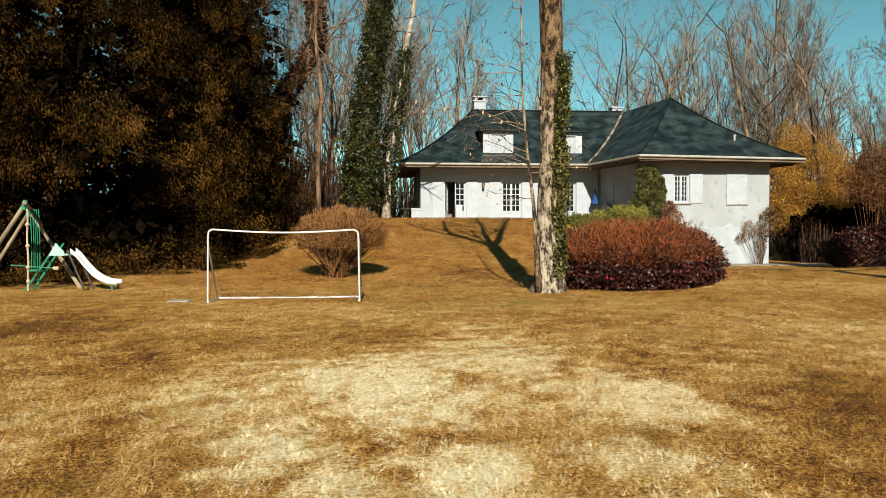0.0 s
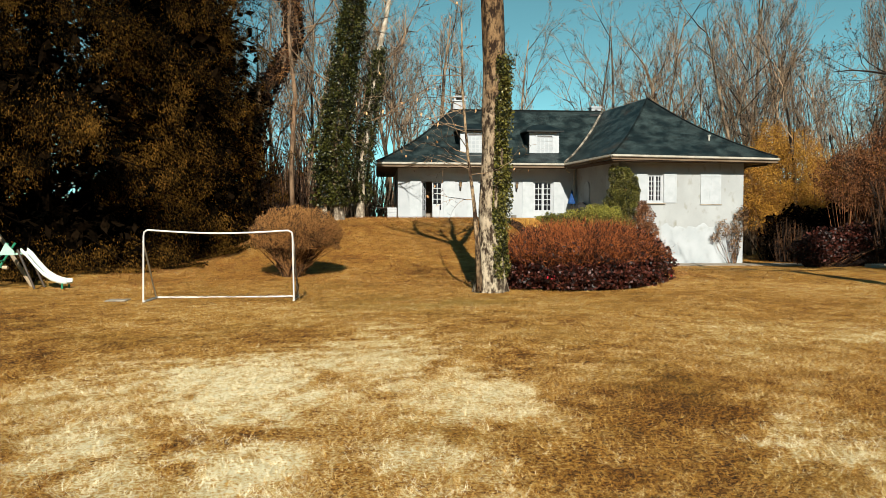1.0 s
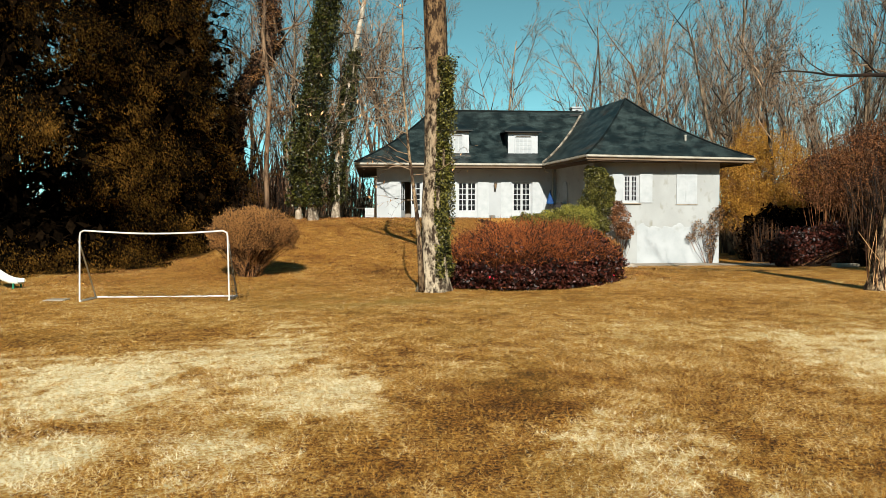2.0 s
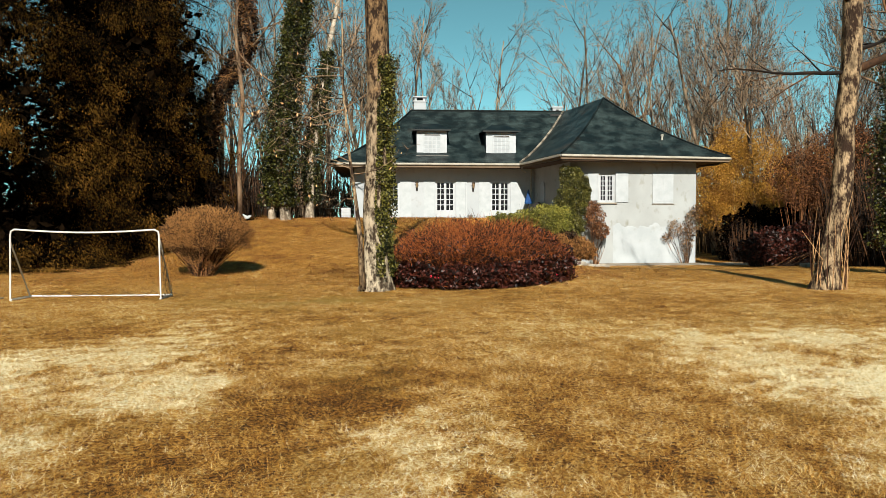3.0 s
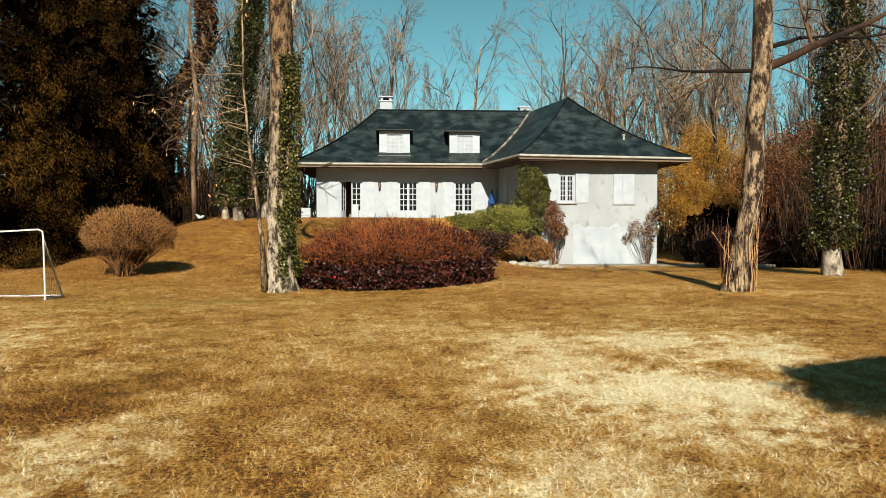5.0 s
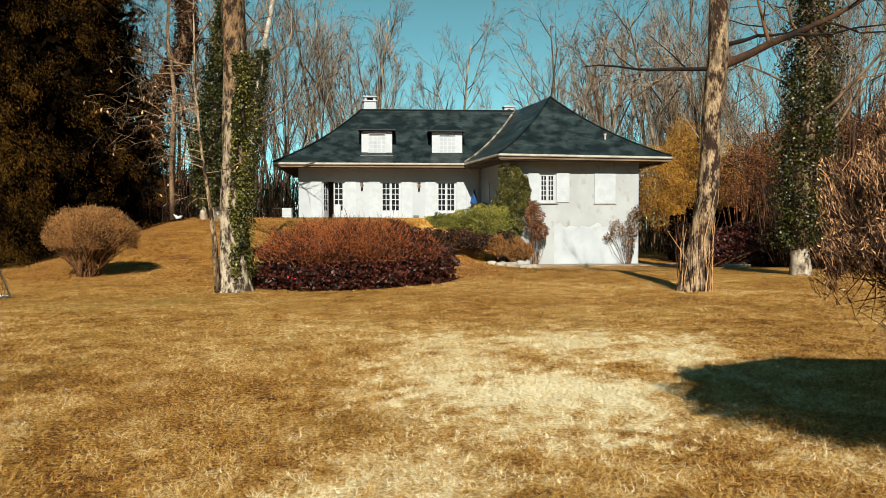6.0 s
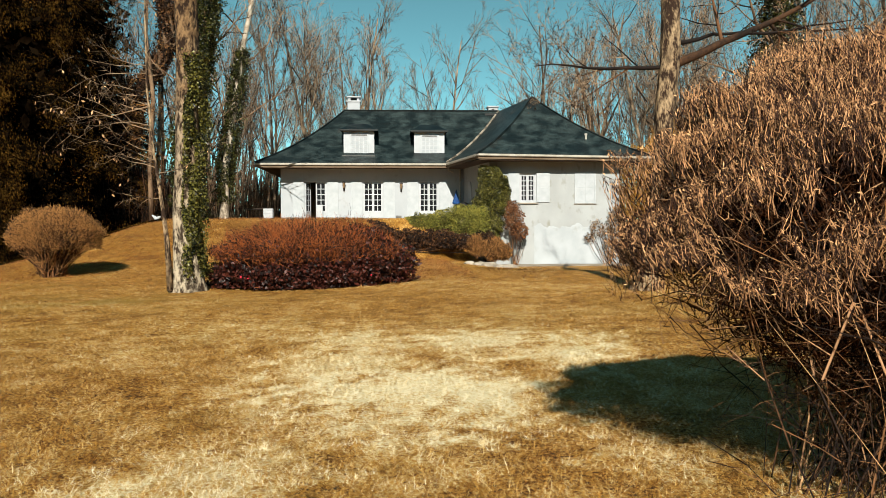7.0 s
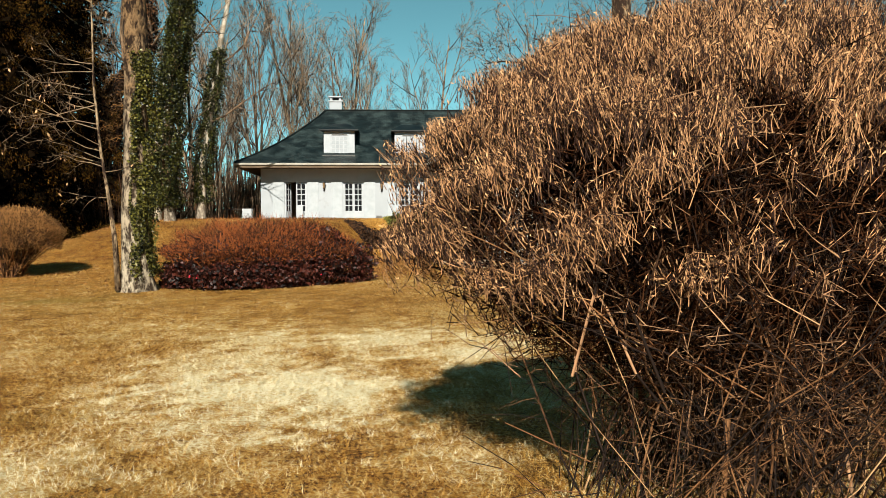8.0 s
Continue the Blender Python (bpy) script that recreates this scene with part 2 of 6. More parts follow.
M_BRUSH = material("dark_brush", (0.00624, 0.00312, 0.00156), (0.117, 0.053, 0.0203), 0.9, 0.9, 0, 12, island=0.9, spread=(0.4, 0.95))
M_TANLEAF = material("tan_dry_leaves", (0.04, 0.014, 0.005), (0.66, 0.39, 0.19), 1.5, 0.85, 0, 30, island=1.0)
M_STEM = material("shrub_stems", (0.008, 0.003, 0.001), (0.24, 0.115, 0.045), 3, 0.85, 0.0, 30, island=0.9, spread=(0.4, 1.0))
M_LIMB = material("crooked_limbs", (0.012, 0.005, 0.002), (0.48, 0.275, 0.145), 5, 0.85, 0.0, 30, island=0.9, spread=(0.4, 1.0))
# twig colour kept near black to carry the shade inside the big shrub
M_SHADETWIG = material("shade_twigs", (0.003, 0.0012, 0.0005), (0.05, 0.02, 0.008), 3, 0.95, 0.0, 30, island=0.9, spec=0.05)
M_CANE = material("pale_canes", (0.039, 0.014, 0.00546), (0.468, 0.281, 0.133), 3, 0.8, 0.0, 30, island=0.7)
M_RED = material("red_hedge_stems", (0.010, 0.0025, 0.001), (0.31, 0.09, 0.02), 1.5, 0.8, 0, 30, island=0.9)
M_REDLEAF = material("dark_red_leaves", (0.00624, 0.00234, 0.00156), (0.0663, 0.0156, 0.00936), 1.5, 0.5, 0, 30, island=0.9)
M_ORANGE = material("orange_leaves", (0.14, 0.0585, 0.00702), (0.468, 0.242, 0.0296), 0.9, 0.7, 0, 10, island=0.5)
M_GREEN = material("bright_green_leaves", (0.039, 0.0468, 0.00624), (0.281, 0.265, 0.0468), 1.2, 0.6, 0, 10, island=0.6)
M_LITTER = material("fallen_leaves", (0.08, 0.025, 0.006), (0.40, 0.175, 0.05), 2, 0.8, 0, 10, island=1.0)
M_FOOT = material("pale_foot_bark", (0.101, 0.078, 0.0546), (0.39, 0.343, 0.265), 5, 0.9, 0.02, 22, stretch=(1, 1, 0.7), third=((0.039, 0.0273, 0.0156), 4.0, 0.5, 0.85))
M_STEEL = material("white_tube_paint", (0.515, 0.515, 0.497), (0.607, 0.607, 0.58), 6, 0.4, 0.0, 50, third=((0.414, 0.331, 0.239), 3.0, 0.66, 0.6))
M_POST = material("weathered_timber", (0.15, 0.115, 0.075), (0.31, 0.25, 0.17), 3, 0.85, 0.004, 40, stretch=(1, 1, 0.2))
M_GREENP = material("green_plastic", (0.0156, 0.156, 0.0858), (0.0234, 0.218, 0.125), 5, 0.4, 0, 40)
M_TEAL = material("pale_green_plastic", (0.276, 0.478, 0.405), (0.35, 0.552, 0.46), 5, 0.4, 0, 40)
M_SLIDE = material("pale_slide_plastic", (0.57, 0.644, 0.607), (0.681, 0.736, 0.699), 5, 0.35, 0, 40)
M_ROPE = material("hemp_rope", (0.328, 0.265, 0.172), (0.468, 0.39, 0.281), 20, 0.9, 0.004, 80)
M_NET = material("dark_net", (0.0468, 0.0351, 0.0234), (0.0936, 0.0702, 0.0468), 5, 0.9, 0, 40)
M_BLUE = material("blue_canvas", (0.004, 0.028, 0.12), (0.012, 0.07, 0.22), 5, 0.8, 0.002, 40)
M_STONE = material("pale_stone", (0.203, 0.179, 0.14), (0.359, 0.328, 0.273), 3, 0.9, 0.02, 25)
M_PAVE = material("grey_concrete", (0.187, 0.156, 0.117), (0.296, 0.257, 0.203), 1.5, 0.9, 0.006, 40)
M_INSIDE = material("dim_plaster", (0.195, 0.172, 0.14), (0.234, 0.211, 0.172), 2, 0.9, 0, 20)
M_RUBBER = material("black_cover", (0.00936, 0.00936, 0.0101), (0.0234, 0.0234, 0.0234), 4, 0.6, 0, 30)
M_BERRY = material("red_blossom", (0.351, 0.0078, 0.0234), (0.468, 0.0234, 0.0468), 4, 0.5, 0, 30)

# ---------- mesh helpers ----------
rng = np.random.default_rng(7)


def fast(name, verts, faces, mat, parent=None, label="", smooth=False):
    """One mesh object from arrays; faces: (n, k) or a list of index tuples."""
    me = bpy.data.meshes.new(name)
    if isinstance(faces, np.ndarray):
        faces = [faces]
    if isinstance(faces[0], np.ndarray):
        verts = np.asarray(verts, np.float32)
        sides = np.concatenate([np.full(len(a), a.shape[1]) for a in faces])
        me.vertices.add(len(verts))
        me.vertices.foreach_set("co", verts.ravel())
        me.loops.add(int(sides.sum()))
        me.loops.foreach_set("vertex_index", np.concatenate([a.ravel() for a in faces]).astype(np.int32))
        me.polygons.add(len(sides))
        me.polygons.foreach_set("loop_start", (np.cumsum(sides) - sides).astype(np.int32))
        me.update(calc_edges=True)
    else:
        me.from_pydata([tuple(v) for v in verts], [], faces)
        me.update()
    if smooth:
        me.polygons.foreach_set("use_smooth", np.ones(len(me.polygons), bool))
    me.materials.append(mat)
    ob = new(name, me)
    if parent:
        ob.parent = parent
    if label:
        tagged(ob, label)
    if name.endswith(("_growth", "foliage")):
        tagged(ob, kind="stuff")
    return ob


class Shape:
    """Gathers simple solids into one mesh."""

    def __init__(self):
        self.v, self.f = [], []

    def add(self, verts, faces):
        b = len(self.v)
        self.v += [tuple(v) for v in verts]
        self.f += [tuple(b + i for i in f) for f in faces]
        return self

    def box(self, x0, x1, y0, y1, z0, z1, m=None, bevel=0.0):
        bm = bmesh.new()
        bmesh.ops.create_cube(bm, size=1, matrix=Matrix.Translation(((x0 + x1) / 2, (y0 + y1) / 2, (z0 + z1) / 2)) @ Matrix.Diagonal((abs(x1 - x0), abs(y1 - y0), abs(z1 - z0), 1)))
        if bevel:
            bmesh.ops.bevel(bm, geom=bm.edges[:], offset=bevel, segments=1, affect="EDGES")
        bm.verts.index_update()
        vs = [m @ v.co if m else v.co.copy() for v in bm.verts]
        self.add(vs, [[v.index for v in f.verts] for f in bm.faces])
        bm.free()
        return self

    def tube(self, pts, radii, sides=8, caps=True):
        pts = [Vector(p) for p in pts]
        if not hasattr(radii, "__len__"):
            radii = [radii] * len(pts)
        rings, side = [], None
        for i, p in enumerate(pts):
            d = (pts[min(i + 1, len(pts) - 1)] - pts[max(i - 1, 0)]).normalized()
            if side is None:
                side = d.orthogonal().normalized()
            side = (side - d * side.dot(d)).normalized()
            up = d.cross(side)
            rings.append([p + (side * math.cos(a) + up * math.sin(a)) * radii[i] for a in (2 * math.pi * k / sides for k in range(sides))])
        vs = [v for r in rings for v in r]
        fs = [[i * sides + k, i * sides + (k + 1) % sides, (i + 1) * sides + (k + 1) % sides, (i + 1) * sides + k] for i in range(len(pts) - 1) for k in range(sides)]
        if caps:
            fs += [list(range(sides))[::-1], [(len(pts) - 1) * sides + k for k in range(sides)]]
        return self.add(vs, fs)

    def make(self, name, mat, parent=None, label="", smooth=False):
        return fast(name, self.v, self.f, mat, parent, label, smooth)


def empty(name, label, category, group="", at=(0, 0, 0), kind=""):
    ob = new(name)
    ob.location = at
    ob.empty_display_size = 0.2
    return tagged(ob, label, category, group, kind)


def prisms(p0, p1, r0, r1):
    """Three-sided tapering sticks from p0 to p1, as vertex and face arrays."""
    p0, p1 = np.asarray(p0, float), np.asarray(p1, float)
    r0, r1 = np.broadcast_to(r0, len(p0))[:, None, None], np.broadcast_to(r1, len(p0))[:, None, None]
    d = p1 - p0
    d /= np.linalg.norm(d, axis=1, keepdims=True) + 1e-9
    a = np.cross(d, np.where(np.abs(d[:, 2:3]) > 0.9, [[1.0, 0, 0]], [[0, 0, 1.0]]))
    a /= np.linalg.norm(a, axis=1, keepdims=True) + 1e-9
    b = np.cross(d, a)
    ang = np.arange(3) * 2 * math.pi / 3
    ring = a[:, None] * np.cos(ang)[:, None] + b[:, None] * np.sin(ang)[:, None]
    v = np.concatenate([p0[:, None] + ring * r0, p1[:, None] + ring * r1], 1).reshape(-1, 3)
    base = np.arange(len(p0))[:, None, None] * 6
    f = np.array([[0, 1, 4, 3], [1, 2, 5, 4], [2, 0, 3, 5]])[None] + base
    return v, f.reshape(-1, 4)


def spikes(p0, p1, r0):
    """Three-sided sticks running out to a point."""
    v, _ = prisms(p0, p1, r0, 0.0)
    v = v.reshape(-1, 6, 3)[:, :4].reshape(-1, 3)
    base = np.arange(len(p0))[:, None, None] * 4
    return v, (np.array([[0, 1, 3], [1, 2, 3], [2, 0, 3]])[None] + base).reshape(-1, 3)


def joined(*pairs):
    """Vertex and face arrays of several stick sets as one."""
    vs, fs, b = [], [], 0
    for v, f in pairs:
        vs.append(v)
        fs.append(f + b)
        b += len(v)
    return np.concatenate(vs), fs


def leaves(centres, size, normal_up=0.3, aspect=1.5, gen=None, droop=None):
    """Small folded leaves at random turns: two triangles each."""
    gen = gen or rng
    n = len(centres)
    d = gen.normal(size=(n, 3)) if droop is None else np.asarray(droop, float) + 0.45 * gen.normal(size=(n, 3))
    d /= np.linalg.norm(d, axis=1, keepdims=True)
    u = np.cross(d, gen.normal(size=(n, 3)) + [0, 0, normal_up])
    u /= np.linalg.norm(u, axis=1, keepdims=True) + 1e-9
    w = np.cross(d, u)
    s = (size * gen.uniform(0.6, 1.35, n))[:, None]
    c = np.asarray(centres)
    v = np.stack([c - d * s * aspect * 0.5, c + u * s * 0.5 + w * s * 0.12, c + d * s * aspect * 0.5, c - u * s * 0.5 + w * s * 0.12], 1).reshape(-1, 3)
    b = np.arange(n)[:, None, None] * 4
    return v, (np.array([[0, 1, 2], [0, 2, 3]])[None] + b).reshape(-1, 3)


# ---------- the lie of the land ----------
def ramp01(v, a, b):
    s = np.clip((np.asarray(v, float) - a) / (b - a), 0, 1)
    return s * s * (3 - 2 * s)


def wobble(x, y, k=1.0, s=0.0):
    return np.sin(x * 1.3 * k + 1.7 * np.sin(y * 0.9 * k + s)) * 0.5 + np.sin(y * 1.9 * k + 2.1 * np.sin(x * 0.7 * k - s) + s) * 0.5


LATTICE = np.random.default_rng(17).random((256, 256))


def vnoise(x, y, f, s=0):
    """Smooth value noise between 0 and 1 with f cells a metre."""
    u, v = np.asarray(x, float) * f + 31.7 * s + 90, np.asarray(y, float) * f + 17.3 * s + 90
    i, j = np.floor(u).astype(int), np.floor(v).astype(int)
    a, b = u - i, v - j
    a, b = a * a * (3 - 2 * a), b * b * (3 - 2 * b)
    g00, g10, g01, g11 = (LATTICE[(i + p) % 256, (j + q) % 256] for p, q in ((0, 0), (1, 0), (0, 1), (1, 1)))
    return (g00 * (1 - a) + g10 * a) * (1 - b) + (g01 * (1 - a) + g11 * a) * b


def fnoise(x, y, f, s=0):
    return (vnoise(x, y, f, s) + 0.5 * vnoise(x, y, f * 2.1, s + 1) + 0.25 * vnoise(x, y, f * 4.3, s + 2) + 0.13 * vnoise(x, y, f * 9, s + 3)) / 1.88


def land(x, y):
    """Height of the ground: a level lawn, the house's terrace mound and the lower drive by the wing."""
    x, y = np.asarray(x, float), np.asarray(y, float)
    mound = ramp01(y, 20.0 + 0.02 * (x - 4) ** 2 + 13.3 * ramp01(x, 7.4, 10.8), 37.0) * ramp01(x, -5.5, 0.2) * (1 - ramp01(x, 10.9 + 1.9 * ramp01(y, 33, 38), 15.3))
    far = ramp01(y, 46, 60)
    drive = -0.40 * ramp01(y, 23, 35) * ramp01(x, 11.5, 16)
    lawn = 0.025 * wobble(x, y, 0.5) + 0.012 * wobble(x, y, 1.7, 2.0)
    lawn *= 1 - ramp01(y, 30, 35)
    return 1.95 * mound * (1 - 0.5 * far) + drive * (1 - far) + lawn


# pale and dull places in the turf: x, y, half-widths along both, strength
PALE = ((1.8, 7.58, 0.57, 1.12, 0.95), (3.1, 8.82, 0.68, 1.39, 0.75), (4.1, 6.9, 0.3, 0.64, 0.8), (3.9, 6.12, 0.43, 0.41, 0.7), (0.0, 7.51, 0.25, 0.6, 0.6), (0.6, 6.71, 0.27, 0.47, 0.6), (1.0, 5.41, 0.3, 0.49, 0.95),
        (1.4, 5.01, 0.2, 0.4, 0.8), (2.3, 4.91, 0.26, 0.34, 0.85), (3.3, 5.04, 0.31, 0.42, 0.6), (3.8, 6.97, 0.51, 1.11, 0.6), (6.3, 4.95, 0.42, 0.59, 0.75), (10.0, 8.42, 0.52, 1.69, 0.7), (10.8, 6.31, 0.86, 0.95, 1.0),
        (10.1, 8.12, 0.67, 1.21, 0.7), (11.6, 8.92, 0.61, 1.06, 0.85), (12.6, 8.25, 0.64, 1.03, 0.85), (11.4, 5.67, 0.26, 0.35, 0.7), (9.6, 4.25, 0.48, 0.43, 0.65), (12.1, 4.16, 0.2, 0.29, 0.5))
# the first two dull spots hold shadows on the left lawn as turf colour
DULL = ((-3.6, 12.46, 0.51, 1.39, 0.9), (-2.3, 11.6, 0.32, 0.61, 0.7), (-0.9, 8.98, 0.31, 0.43, 0.6), (-0.3, 5.97, 0.2, 0.29, 0.4), (5.9, 6.79, 0.41, 1.76, 0.6), (4.8, 5.84, 0.33, 0.88, 0.4), (7.5, 4.34, 0.21, 0.31, 0.6),
        (9.7, 6.34, 0.1, 0.22, 0.7), (4.7, 4.83, 0.54, 0.61, 0.5), (8.8, 5.81, 0.28, 0.47, 0.3), (11.0, 7.13, 0.22, 0.39, 0.5), (11.8, 7.07, 0.17, 0.27, 0.4))


def sward(x, y):
    """How dry and pale the grass is, and how green."""
    dry = 0.45 + 0.45 * (fnoise(x, y, 0.55, 1) - 0.5) + (0.6 - 0.3 * ramp01(y, 9, 15)) * (fnoise(x, y * 0.8, 2.6, 5) - 0.5) + 0.3 * (vnoise(x, y, 9, 8) - 0.5)
    ragged = 1.5 * (fnoise(x * 0.8, y, 1.1, 9) - 0.5) + 1.3 * (fnoise(x, y, 5, 4) - 0.5) + 1.5 * (vnoise(x, y, 16, 6) - 0.5)
    pale, dull = 0 * dry, 0 * dry
    for px, py, rx, ry, k in PALE:
        pale = np.maximum(pale, k * (1 - ramp01(np.hypot((x - px) / rx, (y - py) / ry) / 1.3 + ragged, 0.35, 1.25)))
    for px, py, rx, ry, k in DULL:
        dull = np.maximum(dull, k * (1 - ramp01(np.hypot((x - px) / rx, (y - py) / ry) / 1.3 + ragged, 0.35, 1.25)))
    dry = dry * (1 - 0.6 * pale) + 1.0 * pale - 0.4 * dull * (1 - pale) - 0.06 * np.exp(-((x - 6.9) / 2.4) ** 2 - ((y - 6.2) / 2.6) ** 2) * (1 - pale) - 0.02 * ramp01(y, 10, 14) - 0.07 * ramp01(y, 19, 23)
    green = 0.45 * np.exp(-(((x - 4.5) / 2.6) ** 2 + ((y - 14.8) / 1.8) ** 2)) * ramp01(fnoise(x, y, 1.2, 3), 0.35, 0.6) + 0.12 * ramp01(fnoise(x, y, 0.9, 7), 0.58, 0.7) * (1 - pale)
    green = green * (1 - ramp01(y, 19, 22))
    return np.clip(dry, 0, 1.2), np.clip(green, 0, 0.7)


def store(ob, x, y):
    dry, green = sward(x, y)
    for key, val in (("dry", dry), ("green", green)):
        a = ob.data.attributes.new(key, "FLOAT", "POINT")
        a.data.foreach_set("value", np.asarray(val, np.float32))


def axis(lo, hi, fine, out, far):
    """Grid lines: fine steps between lo and hi, growing outwards to far."""
    mid = list(np.arange(lo, hi + 1e-6, fine))
    a, s = [], fine
    while (a[-1] if a else hi) < far:
        s *= out
        a.append((a[-1] if a else hi) + s)
    b = [lo - (v - hi) for v in a]
    return np.array(b[::-1] + mid + a)


gx, gy = axis(-9, 25, 0.16, 1.16, 1500), axis(-2, 44, 0.16, 1.16, 1500)
GX, GY = np.meshgrid(gx, gy)
gi = np.arange(GX.size).reshape(GX.shape)
ground = fast("ground", np.stack([GX.ravel(), GY.ravel(), land(GX, GY).ravel()], 1),
              np.stack([gi[:-1, :-1].ravel(), gi[:-1, 1:].ravel(), gi[1:, 1:].ravel(), gi[1:, :-1].ravel()], 1), M_TURF, smooth=True)
store(ground, GX.ravel(), GY.ravel())
tagged(ground, "straw-coloured winter lawn rising to a grassy terrace mound", "ground", kind="structure")

# an unseen wall added to the south, east and west to block low sky light: plain, dark, with an uneven top
def sky_block_wall():
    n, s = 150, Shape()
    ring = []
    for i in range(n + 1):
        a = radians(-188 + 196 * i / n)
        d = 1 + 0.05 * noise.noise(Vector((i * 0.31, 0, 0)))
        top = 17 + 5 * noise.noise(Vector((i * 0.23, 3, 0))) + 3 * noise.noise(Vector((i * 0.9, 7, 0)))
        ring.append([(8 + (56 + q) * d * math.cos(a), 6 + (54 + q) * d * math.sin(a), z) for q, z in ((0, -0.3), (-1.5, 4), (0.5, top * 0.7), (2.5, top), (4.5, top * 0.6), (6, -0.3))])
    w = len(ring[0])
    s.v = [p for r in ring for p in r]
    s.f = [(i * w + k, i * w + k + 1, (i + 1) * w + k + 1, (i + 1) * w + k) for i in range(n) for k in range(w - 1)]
    return tagged(s.make("backdrop", M_SHADED), "unseen dark wall added around the garden to block low sky light", "wood", kind="structure")


sky_block_wall()

# ---------- the house ----------
YF, YW, ZT, ZD = 41.0, 36.6, 1.95, -0.42      # main facade, wing front, terrace level, drive level
XL, XI, XC, XR = 4.33, 14.4, 15.3, 21.88      # left wall, inner corner, wing's front corners
ZE = 4.98                                     # eaves
house = empty("house", "cream-rendered villa with hipped dark slate roof and white shutters", "house", at=(12, 42, 1.9))
house.location = (0, 0, 0)


def wall_x(s, x0, x1, z0, z1, y, thick, holes):
    """One wall along x, with its face at y, cut through at holes (x0, x1, z0, z1)."""
    xs = sorted({x0, x1, *(h[0] for h in holes), *(h[1] for h in holes)})
    zs = sorted({z0, z1, *(h[2] for h in holes), *(h[3] for h in holes)})
    nx, nz = len(xs), len(zs)
    solid = {(i, k) for i in range(nx - 1) for k in range(nz - 1) if not any(a <= xs[i] < b and c <= zs[k] < d for a, b, c, d in holes)}
    vs = [(x, yy, zz) for yy in (y, y + thick) for zz in zs for x in xs]
    at = lambda i, k, back: back * nx * nz + k * nx + i  # noqa: E731
    fs = []
    for i, k in solid:
        fs += [(at(i, k, 0), at(i + 1, k, 0), at(i + 1, k + 1, 0), at(i, k + 1, 0)), (at(i, k + 1, 1), at(i + 1, k + 1, 1), at(i + 1, k, 1), at(i, k, 1))]
        for (di, dk), (p, q) in {(-1, 0): ((i, k + 1), (i, k)), (1, 0): ((i + 1, k), (i + 1, k + 1)), (0, -1): ((i, k), (i + 1, k)), (0, 1): ((i + 1, k + 1), (i, k + 1))}.items():
            if (i + di, k + dk) not in solid:
                fs.append((at(*p, 0), at(*p, 1), at(*q, 1), at(*q, 0)))
    used = sorted({v for f in fs for v in f})
    back = {v: n for n, v in enumerate(used)}
    return s.add([vs[v] for v in used], [tuple(back[v] for v in f) for f in fs])


DOORS = [(5.62, 6.84), (8.80, 9.94), (11.90, 13.02)]
main_wall = wall_x(Shape(), XL, XI + 0.3, 0.6, ZE + 0.05, YF, 0.3, [(a, b, ZT, 4.06) for a, b in DOORS])
main_wall.make("wall", M_WALL_B, house, "white rendered facade with weather stains")
s = Shape()
s.box(XL, XL + 0.3, YF + 0.302, 48.0, 0.6, ZE + 0.05)
s.make("wall", M_WALL, house)
s = Shape()
s.box(XL + 0.302, 22.18 - 0.302, 47.7, 48.0, -0.8, ZE + 0.05)
s.make("wall", M_WALL, house)
wing_holes = [(16.80, 17.64, 2.71, 4.17)]
wall_x(Shape(), XC, XR, -0.9, ZE + 0.05, YW, 0.3, wing_holes).make("wall", M_WALL, house, "cream rendered wing wall with mould stains")
s = Shape()
s.box(XR - 0.3, XR, YW + 0.302, 47.698, -0.9, ZE + 0.05)
s.make("wall", M_WALL, house)
# the whitewashed lower part of the wing's front, with a ragged upper edge
n, s = 40, Shape()
row = [(17.55 + (21.86 - 17.55) * i / n, 1.5 + 0.28 * noise.noise(Vector((i * 0.22, 5, 0))) + 0.1 * noise.noise(Vector((i * 0.8, 9, 0)))) for i in range(n + 1)]
s.v = [(x, y, z) for x, top in row for y, z in ((YW - 0.006, -0.37), (YW - 0.006, top), (YW - 0.001, top + 0.02))]
s.f = [f for i in range(n) for f in ((3 * i, 3 * i + 3, 3 * i + 4, 3 * i + 1), (3 * i + 1, 3 * i + 4, 3 * i + 5, 3 * i + 2))]
s.make("whitewash", M_WASH, house, "white limewash over the lower wall")
# the wing's splayed side wall
side = Vector((XC - XI, YW - YF, 0))
side_m = Matrix.Translation((XI, YF, 0)) @ Matrix.Rotation(math.atan2(side.y, side.x), 4, "Z")
side_len = side.length
s = Shape()
s.box(0.0, side_len, 0.0, 0.3, -0.9, ZE + 0.05, side_m)
s.make("wall", M_WALL, house)
s = Shape()
s.box(XL + 0.31, XR - 0.31, YF + 0.31, 47.69, ZT - 0.2, ZT - 0.004)
s.make("floor_slab", M_INSIDE, house)
s = Shape()
s.box(XL + 0.31, XI, YF + 2.6, YF + 2.72, ZT, ZE)
s.make("inner_partition", M_INSIDE, house)


